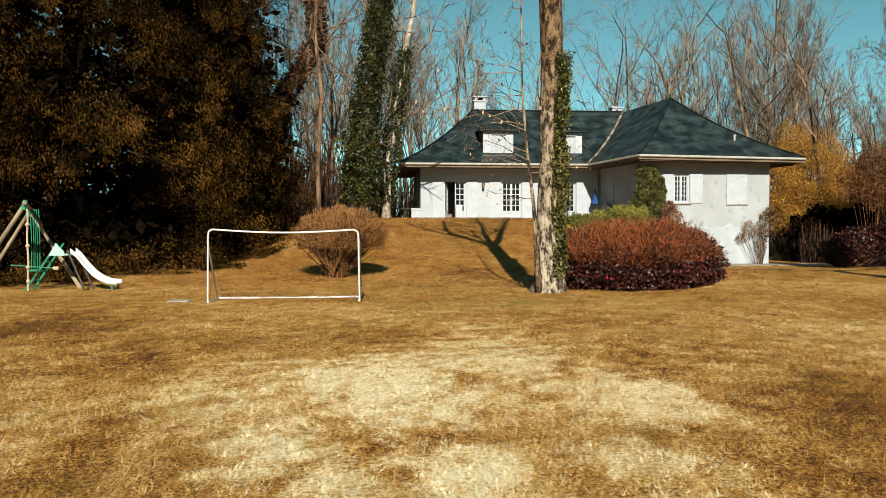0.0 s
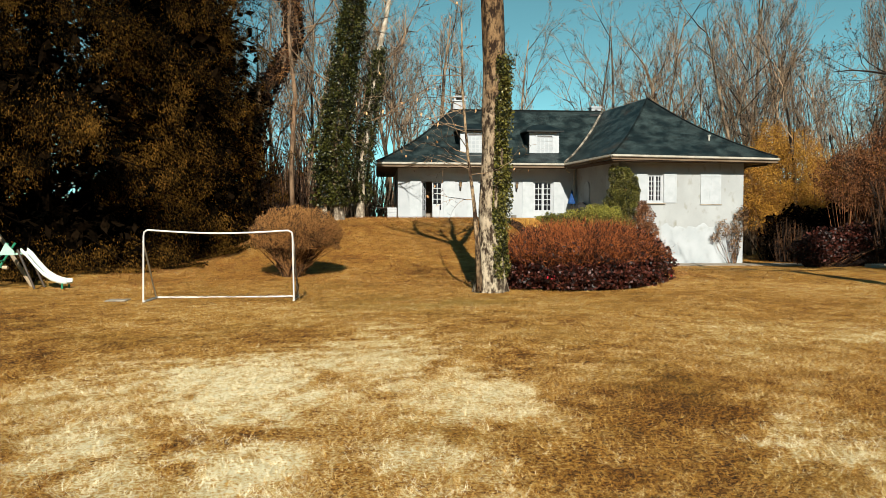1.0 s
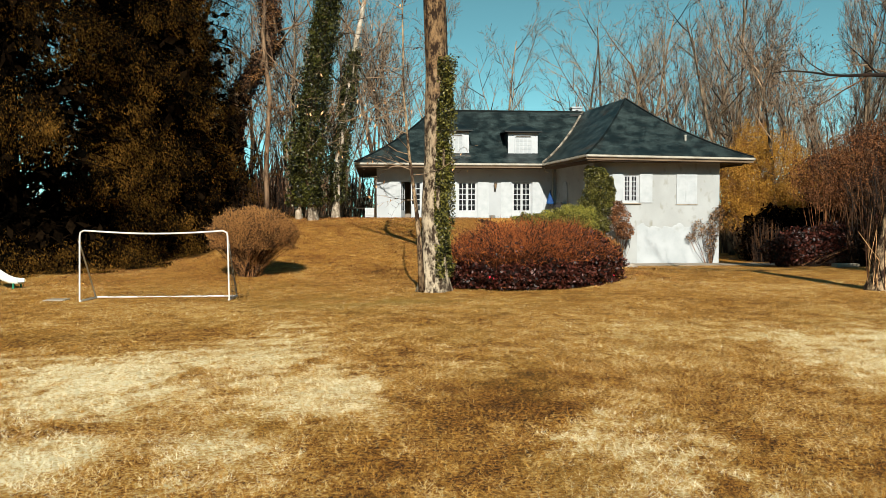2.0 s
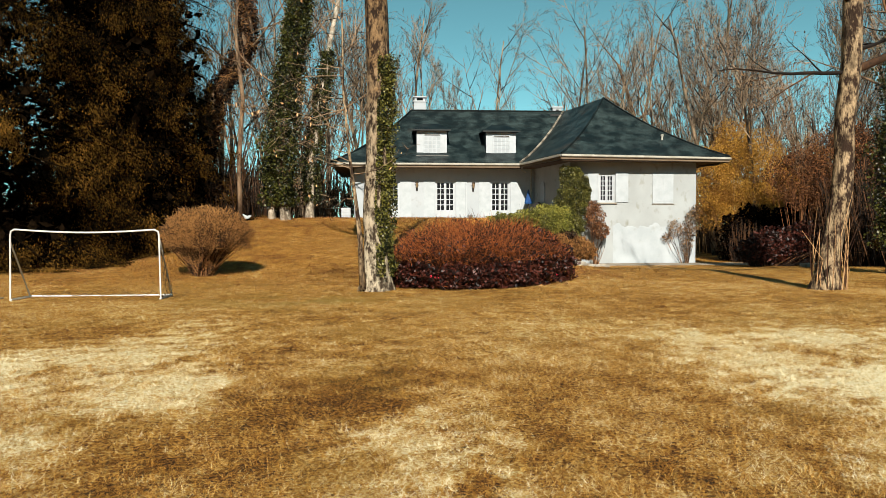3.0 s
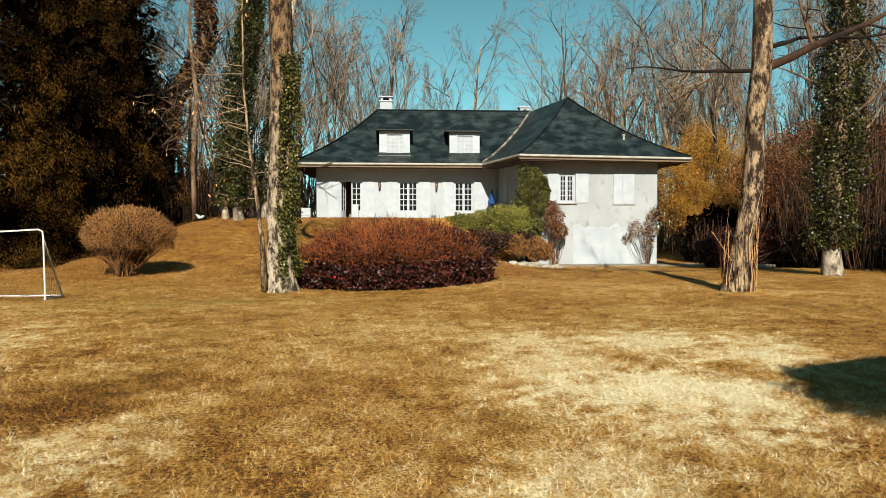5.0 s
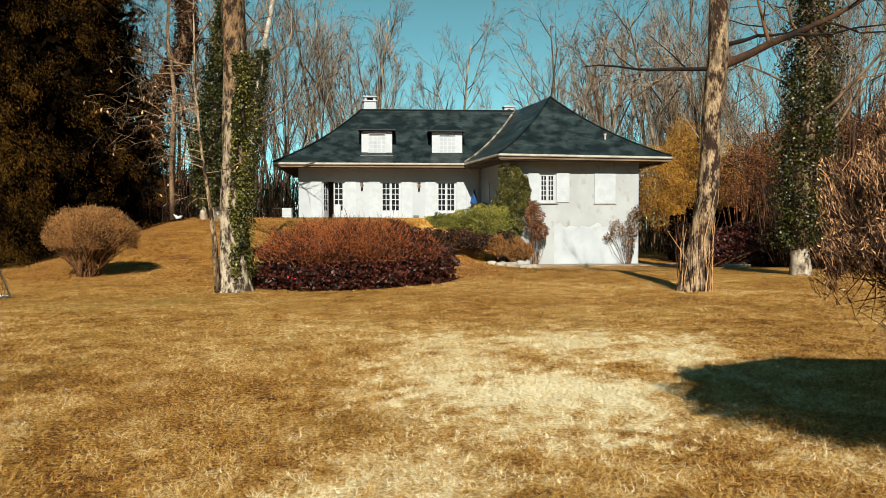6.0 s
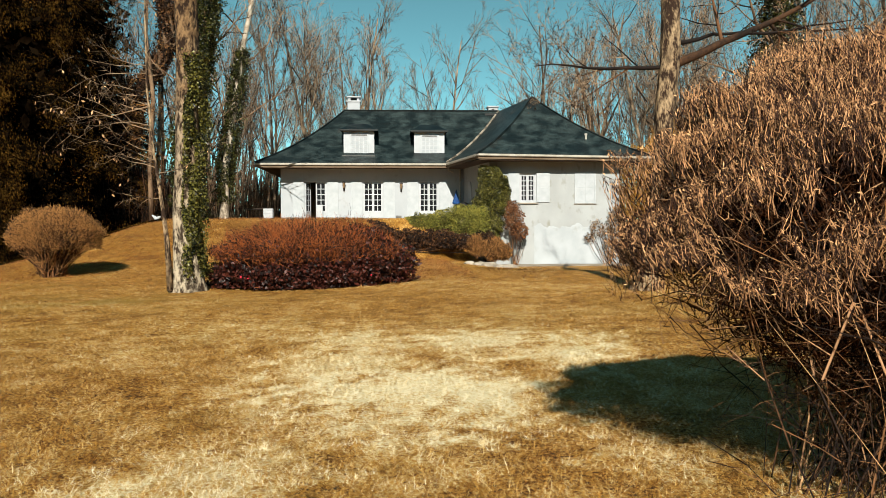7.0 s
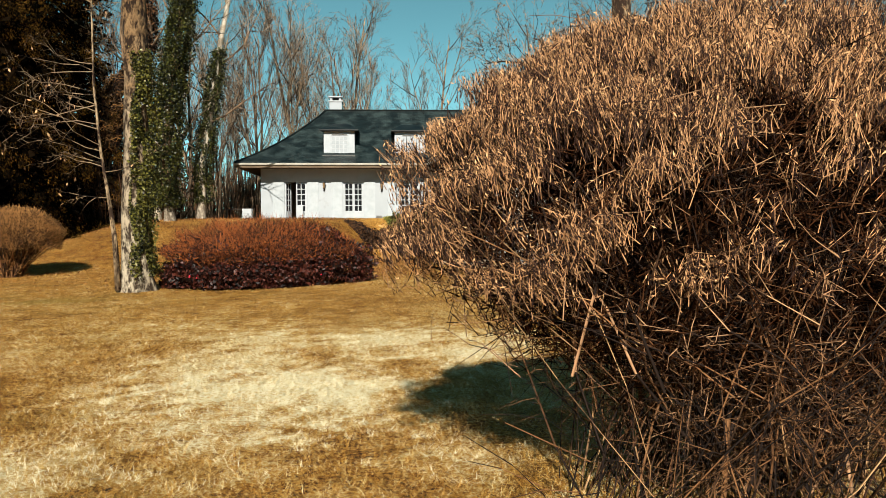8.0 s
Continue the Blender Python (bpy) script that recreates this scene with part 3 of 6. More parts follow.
def roof_slope(name, b0, b1, t0, t1, nu=28, nv=18, flare=1.28, thick=0.12):
    """A slope between an eave b0-b1 and a ridge t0-t1, flaring out at the foot, with slate-sized UVs."""
    b0, b1, t0, t1 = map(Vector, (b0, b1, t0, t1))
    vs, uv = [], []
    along = (b1 - b0).normalized()
    for j in range(nv + 1):
        k = j / nv
        for i in range(nu + 1):
            u = i / nu
            p = b0.lerp(b1, u).lerp(t0.lerp(t1, u), k)
            p.z = b0.lerp(b1, u).z + (t0.lerp(t1, u).z - b0.lerp(b1, u).z) * (0.66 * k + 0.34 * k ** 2.1) + 0.012 * noise.noise(p * 0.9)
            vs.append(p)
            d = p - b0
            uv.append((d.dot(along), (d - along * d.dot(along)).length))
    n = len(vs)
    w = nu + 1
    top = [(j * w + i, j * w + i + 1, (j + 1) * w + i + 1, (j + 1) * w + i) for j in range(nv) for i in range(nu)]
    edge = [(i, i + n, i + 1 + n, i + 1) for i in range(nu)]
    under = [(n + f[3], n + f[2], n + f[1], n + f[0]) for f in top]
    ob = fast(name, vs + [v - Vector((0, 0, thick)) for v in vs], top + under + edge, M_SLATE, house)
    lay = ob.data.uv_layers.new(name="UVMap")
    idx = np.zeros(len(ob.data.loops), np.int32)
    ob.data.loops.foreach_get("vertex_index", idx)
    lay.data.foreach_set("uv", np.array(uv + uv, np.float32)[idx].ravel())
    return ob


EL, EV = (3.15, 39.85, ZE), (13.40, 39.85, ZE)                  # main eave: left corner, valley foot
W1, W2, W3 = (14.62, 35.55, ZE + 0.1), (23.25, 35.75, ZE), (23.25, 48.9, ZE)
RL, RR, AP = (7.62, 44.3, 8.46), (16.85, 44.3, 8.48), (18.1, 40.2, 8.62)
BK = (18.1, 44.3, 8.5)
roof_slope("roof_slope", EL, EV, RL, RR, 40, 18)
roof_slope("roof_slope", (3.15, 49.0, ZE), EL, RL, RL, 20, 18)
roof_slope("roof_slope", EV, W1, RR, AP, 20, 18)
roof_slope("roof_slope", W1, W2, AP, AP, 40, 18)
roof_slope("roof_slope", W2, W3, AP, BK, 30, 18)
roof_slope("roof_slope", W3, (3.15, 49.0, ZE), BK, RL, 30, 10)
roof_slope("roof_slope", (16.0, 44.0, 8.3), (18.1, 43.9, 8.3), RR, BK, 4, 3)


def profile_line(s, a, b, size, out):
    """A gutter of half-round section from a to b; out: the side it hangs on."""
    a, b, o = Vector(a), Vector(b), Vector(out)
    sec = [(0, 0.02), (0.02, -0.07), (0.06, -0.105), (0.105, -0.07), (0.12, 0.02), (0.105, 0.02), (0.09, -0.05), (0.03, -0.05), (0.015, 0.02)]
    vs = [p + o * (x * size) + Vector((0, 0, z * size)) for p in (a, b) for x, z in sec]
    n = len(sec)
    s.add(vs, [(i, (i + 1) % n, n + (i + 1) % n, n + i) for i in range(n)])
    return s


for a, b, o in ((EL, EV, (0, -1, 0)), (EV, W1, (-0.96, -0.27, 0)), (W1, W2, (0, -1, 0)), (W2, W3, (1, 0, 0))):
    a, b = Vector(a) + Vector((0, 0, -0.06)), Vector(b) + Vector((0, 0, -0.06))
    profile_line(Shape(), a, b, 0.95, o).make("gutter", M_GUTTER, house, "pale cream rain gutter")
    d, ov = b - a, Vector(o)
    s = Shape()
    vs = [p - ov * q + Vector((0, 0, z)) for p in (a, b) for q, z in ((0.004, 0.0), (0.03, 0.0), (0.03, -0.21), (0.004, -0.21))]
    s.add(vs, [(0, 1, 5, 4), (1, 2, 6, 5), (2, 3, 7, 6), (3, 0, 4, 7), (0, 3, 2, 1), (4, 5, 6, 7)])
    s.make("fascia", M_FASCIA, house)
# boarded soffits
soff = Shape()
z = ZE - 0.24
for quad in (((3.2, 39.9), (13.45, 39.9), (14.4, 41.0), (3.2, 41.0)), ((3.2, 41.0), (4.33, 41.0), (4.33, 48.9), (3.2, 48.9)),
             ((13.45, 39.9), (14.68, 35.62), (15.3, 36.6), (14.4, 41.0)), ((14.68, 35.62), (23.2, 35.82), (23.2, 36.6), (15.3, 36.6)), ((21.88, 36.6), (23.2, 36.6), (23.2, 48.8), (21.88, 48.8))):
    soff.add([(x, y, z) for x, y in quad] + [(x, y, z + 0.03) for x, y in quad], [(3, 2, 1, 0), (4, 5, 6, 7), (0, 1, 5, 4), (1, 2, 6, 5), (2, 3, 7, 6), (3, 0, 4, 7)])
soff.make("soffit", M_SOFFIT, house, "brown boarded soffit")
# lead valley strip, ridge tiles
s = Shape()
s.tube([Vector(EV).lerp(Vector(RR), k / 10) + Vector((0, 0, (Vector(RR).z - ZE) * (0.66 * k / 10 + 0.34 * (k / 10) ** 2.1 - k / 10) + 0.04)) for k in range(11)], 0.07, 6)
s.make("valley_flashing", material("old_mortar", (0.035, 0.03, 0.022), (0.28, 0.25, 0.2), 2.2, 0.9, 0.01, 14), house, "weathered valley flashing")
for a, b in ((RL, RR), (W1, AP), (W2, AP), (EL, RL)):
    a, b = Vector(a), Vector(b)
    s = Shape()
    s.tube([a.lerp(b, k / 12) + Vector((0, 0, (b.z - a.z) * (0.66 * k / 12 + 0.34 * (k / 12) ** 2.1 - k / 12) + 0.01)) for k in range(13)], 0.055, 6)
    s.make("ridge_capping", M_SLATE, house)


def pane_mesh():
    s = Shape()
    s.box(-0.5, 0.5, -0.5, 0.5, -0.5, 0.5)
    me = bpy.data.meshes.new("pane")
    me.from_pydata([tuple(v) for v in s.v], [], s.f)
    me.materials.append(M_GLASS)
    return me


PANE = pane_mesh()


def glazed_leaf(parent, m, w, h, cols, rows, foot, name="window_leaf"):
    """A white casement leaf in its own plane (x across, z up), with a solid foot panel, glazing bars and separate panes."""
    s, fr, bar = Shape(), 0.062, 0.04
    s.box(0, fr, 0, 0.05, 0, h, m, 0.004).box(w - fr, w, 0, 0.05, 0, h, m, 0.004).box(fr, w - fr, 0, 0.05, h - fr, h, m).box(fr, w - fr, 0, 0.05, 0, max(foot, fr), m)
    if foot > 0.2:
        s.box(fr + 0.05, w - fr - 0.05, -0.012, 0.0, 0.1, foot - 0.06, m, 0.004)
    z0, z1 = max(foot, fr), h - fr
    cw, ch = (w - 2 * fr) / cols, (z1 - z0) / rows
    for i in range(1, cols):
        s.box(fr + i * cw - bar / 2, fr + i * cw + bar / 2, 0.004, 0.046, z0, z1, m)
    for j in range(1, rows):
        s.box(fr, w - fr, 0.007, 0.043, z0 + j * ch - bar / 2, z0 + j * ch + bar / 2, m)
    leaf = s.make(name, M_PAINT, parent)
    for i in range(cols):
        for j in range(rows):
            p = new("pane", PANE)
            p.parent = leaf
            p.matrix_basis = m @ Matrix.Translation((fr + (i + 0.5) * cw, 0.026, z0 + (j + 0.5) * ch)) @ Matrix.Diagonal((cw - 0.01, 0.006, ch - 0.01, 1))
    return leaf


def shutter(parent, m, w, h, label=""):
    """A framed leaf shutter in its own plane, with two recessed panels."""
    s, lo, hi = Shape(), h * 0.48, h * 0.48 + 0.08
    wall_x(s, 0, w, 0, h, 0, 0.04, [(0.07, w - 0.07, 0.1, lo), (0.07, w - 0.07, hi, h - 0.1)])
    s.v = [tuple(m @ Vector(v)) for v in s.v]
    frame_ob = s.make("shutter", M_SHUT, parent, label)
    for a, b in ((0.1, lo), (hi, h - 0.1)):
        p = Shape()
        p.box(0.072, w - 0.072, 0.004, 0.034, a + 0.002, b - 0.002, m)
        p.make("panel", M_SHUT, frame_ob)
    return frame_ob


# garden doors of the main front
for k, (a, b) in enumerate(DOORS):
    w = (b - a - 0.12) / 2
    s = Shape()
    s.box(a, a + 0.06, YF + 0.06, YF + 0.16, ZT, 4.06).box(b - 0.06, b, YF + 0.06, YF + 0.16, ZT, 4.06).box(a + 0.06, b - 0.06, YF + 0.06, YF + 0.16, 4.0, 4.06)
    door = s.make("garden_door", M_PAINT, house, "white glazed double garden door" if k else "white glazed garden door with one leaf ajar")
    if k == 0:
        glazed_leaf(door, pose(a + 0.06, YF + 0.09, ZT + 0.02, 0, 0, 66), w, 2.02, 2, 5, 0.45, "door_leaf")
    else:
        glazed_leaf(door, pose(a + 0.06, YF + 0.09, ZT + 0.02), w, 2.02, 2, 5, 0.45, "door_leaf")
    glazed_leaf(door, pose(a + 0.06 + w, YF + 0.088, ZT + 0.02), w, 2.02, 2, 5, 0.45, "door_leaf")
    shutter(house, pose(a - 0.63, YF - 0.045, ZT + 0.03), 0.6, 2.08)
    shutter(house, pose(b + 0.03, YF - 0.045, ZT + 0.03), 0.6, 2.08)
s = Shape()
s.box(6.25, 6.62, YF - 0.16, YF - 0.02, ZT + 0.03, 2.75, None, 0.02)
s.box(6.25, 6.6, YF - 0.17, YF - 0.162, ZT + 0.06, ZT + 0.26)
s.make("step_panel", M_PAINT, house)
# wing windows
s = Shape()
s.box(16.80, 16.86, YW + 0.05, YW + 0.14, 2.71, 4.17).box(17.58, 17.64, YW + 0.05, YW + 0.14, 2.71, 4.17).box(16.86, 17.58, YW + 0.05, YW + 0.14, 4.11, 4.17).box(16.86, 17.58, YW + 0.05, YW + 0.14, 2.71, 2.77)
win = s.make("window", M_PAINT, house, "white barred casement window")
glazed_leaf(win, pose(16.86, YW + 0.07, 2.77), 0.36, 1.34, 2, 5, 0.0)
glazed_leaf(win, pose(17.22, YW + 0.068, 2.77), 0.36, 1.34, 2, 5, 0.0)
s = Shape()
s.box(16.7, 17.74, YW - 0.09, YW - 0.003, 2.64, 2.705, None, 0.01)
s.make("window_sill", M_STONE, win)
shutter(house, pose(16.24, YW - 0.05, 2.72), 0.55, 1.46, "white shutter folded open")
shutter(house, pose(17.66, YW - 0.05, 2.72), 0.66, 1.46, "white shutter folded open")
for k in (0, 1):
    shutter(house, pose(19.6 + 0.54 * k, YW - 0.045, 2.66), 0.535, 1.5, "closed white shutter")
s = Shape()
s.box(19.56, 20.72, YW - 0.05, YW - 0.003, 2.61, 2.65, None, 0.008)
s.make("window_sill", M_STONE, house)
# side wall: shuttered window, arched niche, downpipe
shutter(house, side_m @ pose(3.35, -0.05, 2.55), 0.75, 1.6)
s = Shape()
arch = [(0.0, 0.0), (0.0, 1.15)] + [(0.26 - 0.26 * math.cos(a * math.pi / 8), 1.15 + 0.26 * math.sin(a * math.pi / 8)) for a in range(1, 8)] + [(0.52, 1.15), (0.52, 0.0)]
n = len(arch)
vs = [side_m @ Vector((0.95 + x, y, 2.55 + z)) for y in (-0.045, -0.003) for x, z in arch]
s.add(vs, [tuple(range(n)), tuple(range(2 * n - 1, n - 1, -1))] + [(i, n + i, n + (i + 1) % n, (i + 1) % n) for i in range(n)])
s.make("arched_shutter", M_SHUT, house, "arched pale shutter")
s = Shape()
s.tube([(14.22, 40.93, ZE - 0.3), (14.2, 40.93, 4.3), (14.2, 40.93, ZT)], 0.045, 8)
s.make("downpipe", M_GUTTER, house)
s = Shape()
s.tube([(13.46, 39.86, ZE - 0.1), (13.5, 39.9, ZE - 0.42), (13.75, 40.2, ZE - 0.5)], 0.045, 8)
s.make("downpipe", M_GUTTER, house)
s = Shape()
s.tube([(22.9, 35.9, ZE - 0.12), (22.8, 36.1, ZE - 0.36), (22.0, 36.54, ZE - 0.42), (21.93, 36.62, ZE - 0.5)], 0.05, 8)
s.make("downpipe", M_DARK, house, "bent dark metal downpipe")
# a short vent pipe on the wing roof
s = Shape()
s.tube([(20.35, 37.3, 5.85), (20.35, 37.3, 6.2)], 0.05, 10)
s.tube([(20.35, 37.3, 6.2), (20.35, 37.3, 6.26)], [0.085, 0.07], 10)
s.make("vent_pipe", M_GUTTER, house, "short pale vent pipe on the roof")
# low vent grille
s = Shape()
s.box(10.62, 10.94, YF - 0.02, YF - 0.003, ZT + 0.02, ZT + 0.2)
for k in range(5):
    s.box(10.64, 10.92, YF - 0.035, YF - 0.02, ZT + 0.04 + k * 0.032, ZT + 0.055 + k * 0.032)
s.make("vent_grille", M_LEAD, house)


def chimney(x, y, z, w, h, d=0.6):
    s = Shape()
    s.box(x, x + w, y, y + d, z - 1.4, z + h * 0.62, None, 0.015)
    ch = s.make("chimney", M_WALL_B, house, "white rendered chimney with a slab cap")
    s = Shape()
    s.box(x - 0.06, x + w + 0.06, y - 0.06, y + d + 0.06, z + h * 0.62, z + h * 0.7)
    for px in (x + 0.05, x + w - 0.17):
        for py in (y + 0.05, y + d - 0.17):
            s.box(px, px + 0.12, py, py + 0.12, z + h * 0.7, z + h * 0.92)
    s.box(x - 0.04, x + w + 0.04, y - 0.04, y + d + 0.04, z + h * 0.92, z + h, None, 0.01)
    s.make("cap", M_PAINT, ch)
    s = Shape()
    s.box(x + 0.2, x + w - 0.2, y + 0.2, y + d - 0.2, z + h * 0.7, z + h * 0.9)
    s.make("flue", M_RUBBER, ch)


chimney(7.78, 44.6, 8.5, 0.74, 0.86)
s = Shape()
s.box(16.25, 16.85, 44.5, 45.1, 7.2, 8.74, None, 0.015)
ch = s.make("chimney", M_WALL_B, house, "low white chimney with one dark vent")
s = Shape()
s.box(16.19, 16.91, 44.44, 45.16, 8.742, 8.83, None, 0.01)
s.make("cap", M_PAINT, ch)
# a black block on the face stands in for the opening's inner shade
s = Shape()
s.box(16.46, 16.62, 44.47, 44.497, 8.52, 8.64)
s.make("vent", M_RUBBER, ch)


def dormer(x0, x1, z0, z1, y):
    """A small white dormer with cheeks, a closed blind window and a hipped slate hood."""
    s = Shape()
    s.box(x0, x1, y, y + 0.12, z0 - 0.1, z1)
    d = s.make("dormer", M_PAINT, house, "white dormer with a closed blind and slate hood")
    for a in (x0, x1 - 0.08):
        c = Shape()
        c.add([(a, y + 0.121, z0 - 0.1), (a + 0.08, y + 0.121, z0 - 0.1), (a + 0.08, y + 0.121, z1), (a, y + 0.121, z1), (a, y + 1.9, z1), (a + 0.08, y + 1.9, z1)],
              [(0, 1, 2, 3), (0, 3, 4), (1, 5, 2), (3, 2, 5, 4), (0, 4, 5, 1)])
        c.make("cheek", M_SLATE, d)
    s = Shape()
    e = 0.2
    f, b = y - 0.28, y + 2.4
    s.add([(x0 - e, f, z1), (x1 + e, f, z1), (x1 + e, f, z1 + 0.07), (x0 - e, f, z1 + 0.07), (x0 - e, b, z1 + 0.2), (x1 + e, b, z1 + 0.2),
           ((x0 + x1) / 2 - 0.45, y + 0.75, z1 + 0.5), ((x0 + x1) / 2 + 0.45, y + 0.75, z1 + 0.5), ((x0 + x1) / 2 - 0.45, b, z1 + 0.6), ((x0 + x1) / 2 + 0.45, b, z1 + 0.6)],
          [(0, 1, 2, 3), (3, 2, 7, 6), (3, 6, 8, 4), (2, 5, 9, 7), (6, 7, 9, 8), (0, 4, 5, 1), (0, 3, 4), (1, 5, 2)])
    s.make("hood", M_SLATE, d, "dark slate hood")
    w = (x1 - x0)
    a, b2, z = x0 + w * 0.24, x1 - w * 0.22, z0 + 0.08
    s = Shape()
    s.box(a - 0.05, a, y - 0.03, y - 0.003, z - 0.05, z1 - 0.12).box(b2, b2 + 0.05, y - 0.03, y - 0.003, z - 0.05, z1 - 0.12).box(a, b2, y - 0.03, y - 0.003, z1 - 0.26, z1 - 0.12).box(a, b2, y - 0.03, y - 0.003, z - 0.05, z)
    fr = s.make("dormer_window", M_SHUT, d, "white barred dormer window with blind")
    s = Shape()
    s.box(a + 0.03, b2 - 0.03, y - 0.034, y - 0.031, z1 - 0.24, z1 - 0.18)
    s.make("blind_box", material("blind_slot", (0.035, 0.03, 0.025), (0.07, 0.06, 0.05), 4, 0.6), fr)
    cw, ch = (b2 - a) / 4, (z1 - 0.3 - z) / 4
    blind = material("blind_grey", (0.28, 0.315, 0.34), (0.34, 0.375, 0.40), 3, 0.4)
    for i in range(4):
        for j in range(4):
            p = Shape()
            p.box(a + i * cw + 0.025, a + (i + 1) * cw - 0.025, y - 0.012, y - 0.004, z + j * ch + 0.02, z + (j + 1) * ch - 0.02)
            p.make("pane", blind, fr)
    s = Shape()
    s.box(x0 - 0.05, x1 + 0.05, y - 0.35, y - 0.002, z0 - 0.16, z0 - 0.11)
    s.make("apron", M_LEAD, d)


dormer(7.78, 9.46, 5.54, 6.80, 40.95)
dormer(11.66, 13.34, 5.50, 6.76, 40.95)


def wall_lantern(x, z):
    m = empty("wall_lantern", "small bronze wall lantern beside a garden door", "lamp", "lanterns on the facade")
    s = Shape()
    s.tube([(x, YF - 0.2, z - 0.13), (x, YF - 0.2, z + 0.14)], [0.05, 0.085], 6)
    s.make("lantern_glass", material("amber_glass", (0.12, 0.075, 0.04), (0.2, 0.14, 0.08), 5, 0.2), m)
    s = Shape()
    s.tube([(x, YF - 0.2, z + 0.14), (x, YF - 0.2, z + 0.18), (x, YF - 0.2, z + 0.24)], [0.11, 0.09, 0.02], 6)
    s.make("cap", M_DARK, m)
    s = Shape()
    s.tube([(x, YF - 0.2, z - 0.2), (x, YF - 0.2, z - 0.13)], [0.02, 0.06], 6)
    s.tube([(x, YF - 0.2, z - 0.2), (x, YF - 0.08, z - 0.26), (x, YF, z - 0.2)], 0.018, 6)
    s.box(x - 0.05, x + 0.05, YF - 0.02, YF - 0.002, z - 0.3, z - 0.1)
    s.make("bracket", M_DARK, m)


wall_lantern(7.78, 3.8)
wall_lantern(10.93, 3.76)

# ---------- paved ground, steps, terrace things ----------
s = Shape()
for a, b, c, d in ((15.9, 26.5, 34.7, 36.55), (22.0, 34.0, 34.2, 34.69)):
    n = int((b - a) / 1.3)
    for k in range(n):
        x0, x1 = a + k * (b - a) / n, a + (k + 1) * (b - a) / n - 0.02
        s.box(x0, x1, c, d, -0.7, -0.375 + 0.006 * (k % 3), None, 0.01)
tagged(s.make("pavement", M_PAVE), "grey concrete slab apron along the wing", "pavement", kind="structure")
steps = empty("garden_steps", "pale stone garden steps up to the terrace", "steps", kind="structure")
for k in range(4):
    s = Shape()
    zz = ZT - 0.1 - 0.15 * k
    s.box(10.2, 12.0, 38.6 - 0.36 * k, 39.0 - 0.36 * k, zz - 0.5, zz, None, 0.015)
    s.make("step", M_STONE, steps)
s = Shape()
s.box(XL - 0.2, 14.3, 39.0, YF - 0.004, ZT - 0.3, ZT + 0.012, None, 0.01)
tagged(s.make("terrace", M_PAVE), "grey stone terrace along the facade", "terrace", kind="structure")


def rock(x, y, z, r, seed):
    bm = bmesh.new()
    bmesh.ops.create_icosphere(bm, subdivisions=2, radius=1)
    for v in bm.verts:
        k = 1 + 0.35 * noise.noise(v.co * 1.3 + Vector((seed, 0, 0)))
        v.co = Vector((v.co.x * r * k * 1.3, v.co.y * r * k, v.co.z * r * k * 0.6))
    bm.verts.index_update()
    vs, fs = [v.co + Vector((x, y, z)) for v in bm.verts], [tuple(v.index for v in f.verts) for f in bm.faces]
    bm.free()
    return tagged(fast("edging_stone", vs, fs, M_STONE), "pale rounded edging stone at the planted bank", "stone", "stones edging the bank")


for k in range(5):
    x, y = 14.0 + k * 0.42, 33.6 - k * 0.36
    rock(x, y, float(land(x, y)) + 0.04, 0.22 + 0.1 * ((k * 7) % 3) / 2, k * 3.1)

# closed parasol and covered grill in the corner
m = empty("parasol", "closed blue parasol standing in the terrace corner", "parasol")
s = Shape()
pts, rad = [], []
for k, (zz, r) in enumerate(((2.76, 0.2), (2.84, 0.22), (2.98, 0.18), (3.12, 0.12), (3.3, 0.07), (3.5, 0.025))):
    pts.append((13.95, 40.45, zz))
    rad.append(r)
s.tube(pts, rad, 12)
s.v = [(x + 0.02 * math.sin(9 * math.atan2(y - 40.45, x - 13.95)), y, zz) for x, y, zz in s.v]
s.make("canopy", M_BLUE, m)
s = Shape()
s.tube([(13.95, 40.45, ZT + 0.05), (13.95, 40.45, 3.56)], 0.025, 8)
s.make("pole", M_DARK, m)
s = Shape()
s.tube([(13.95, 40.45, ZT + 0.012), (13.95, 40.45, ZT + 0.09)], [0.28, 0.24], 14)
s.make("base", M_STONE, m)
m = empty("covered_grill", "garden grill under a black cover", "grill")
s = Shape()
s.tube([(14.35, 39.9, ZT + 0.012), (14.35, 39.9, ZT + 0.5), (14.35, 39.9, ZT + 0.72), (14.35, 39.9, ZT + 0.88)], [0.34, 0.38, 0.34, 0.12], 10)
s.make("cover", M_RUBBER, m)
# garden table and white crate by the gable
m = empty("garden_table", "dark weathered garden table by the gable end", "table")
s = Shape()
for k in range(6):
    s.box(2.65, 4.05, 39.55 + 0.14 * k, 39.55 + 0.14 * k + 0.13, 2.48, 2.52, None, 0.004)
s.make("tabletop", M_DARK, m)
for x in (2.75, 3.9):
    for y in (39.62, 40.28):
        s = Shape()
        s.box(x, x + 0.07, y, y + 0.07, float(land(x, y)) - 0.02, 2.479)
        s.make("leg", M_DARK, m)
s = Shape()
for a in range(4):
    s.box(3.72 - 0.001 * a, 4.2, 39.0, 39.42, 1.96 + 0.14 * a, 1.96 + 0.14 * a + 0.12, None, 0.008)
s.box(3.74, 4.18, 39.02, 39.40, 1.97, 2.5)
tagged(s.make("garden_box", M_PAINT), "white slatted garden box beside the table", "box")

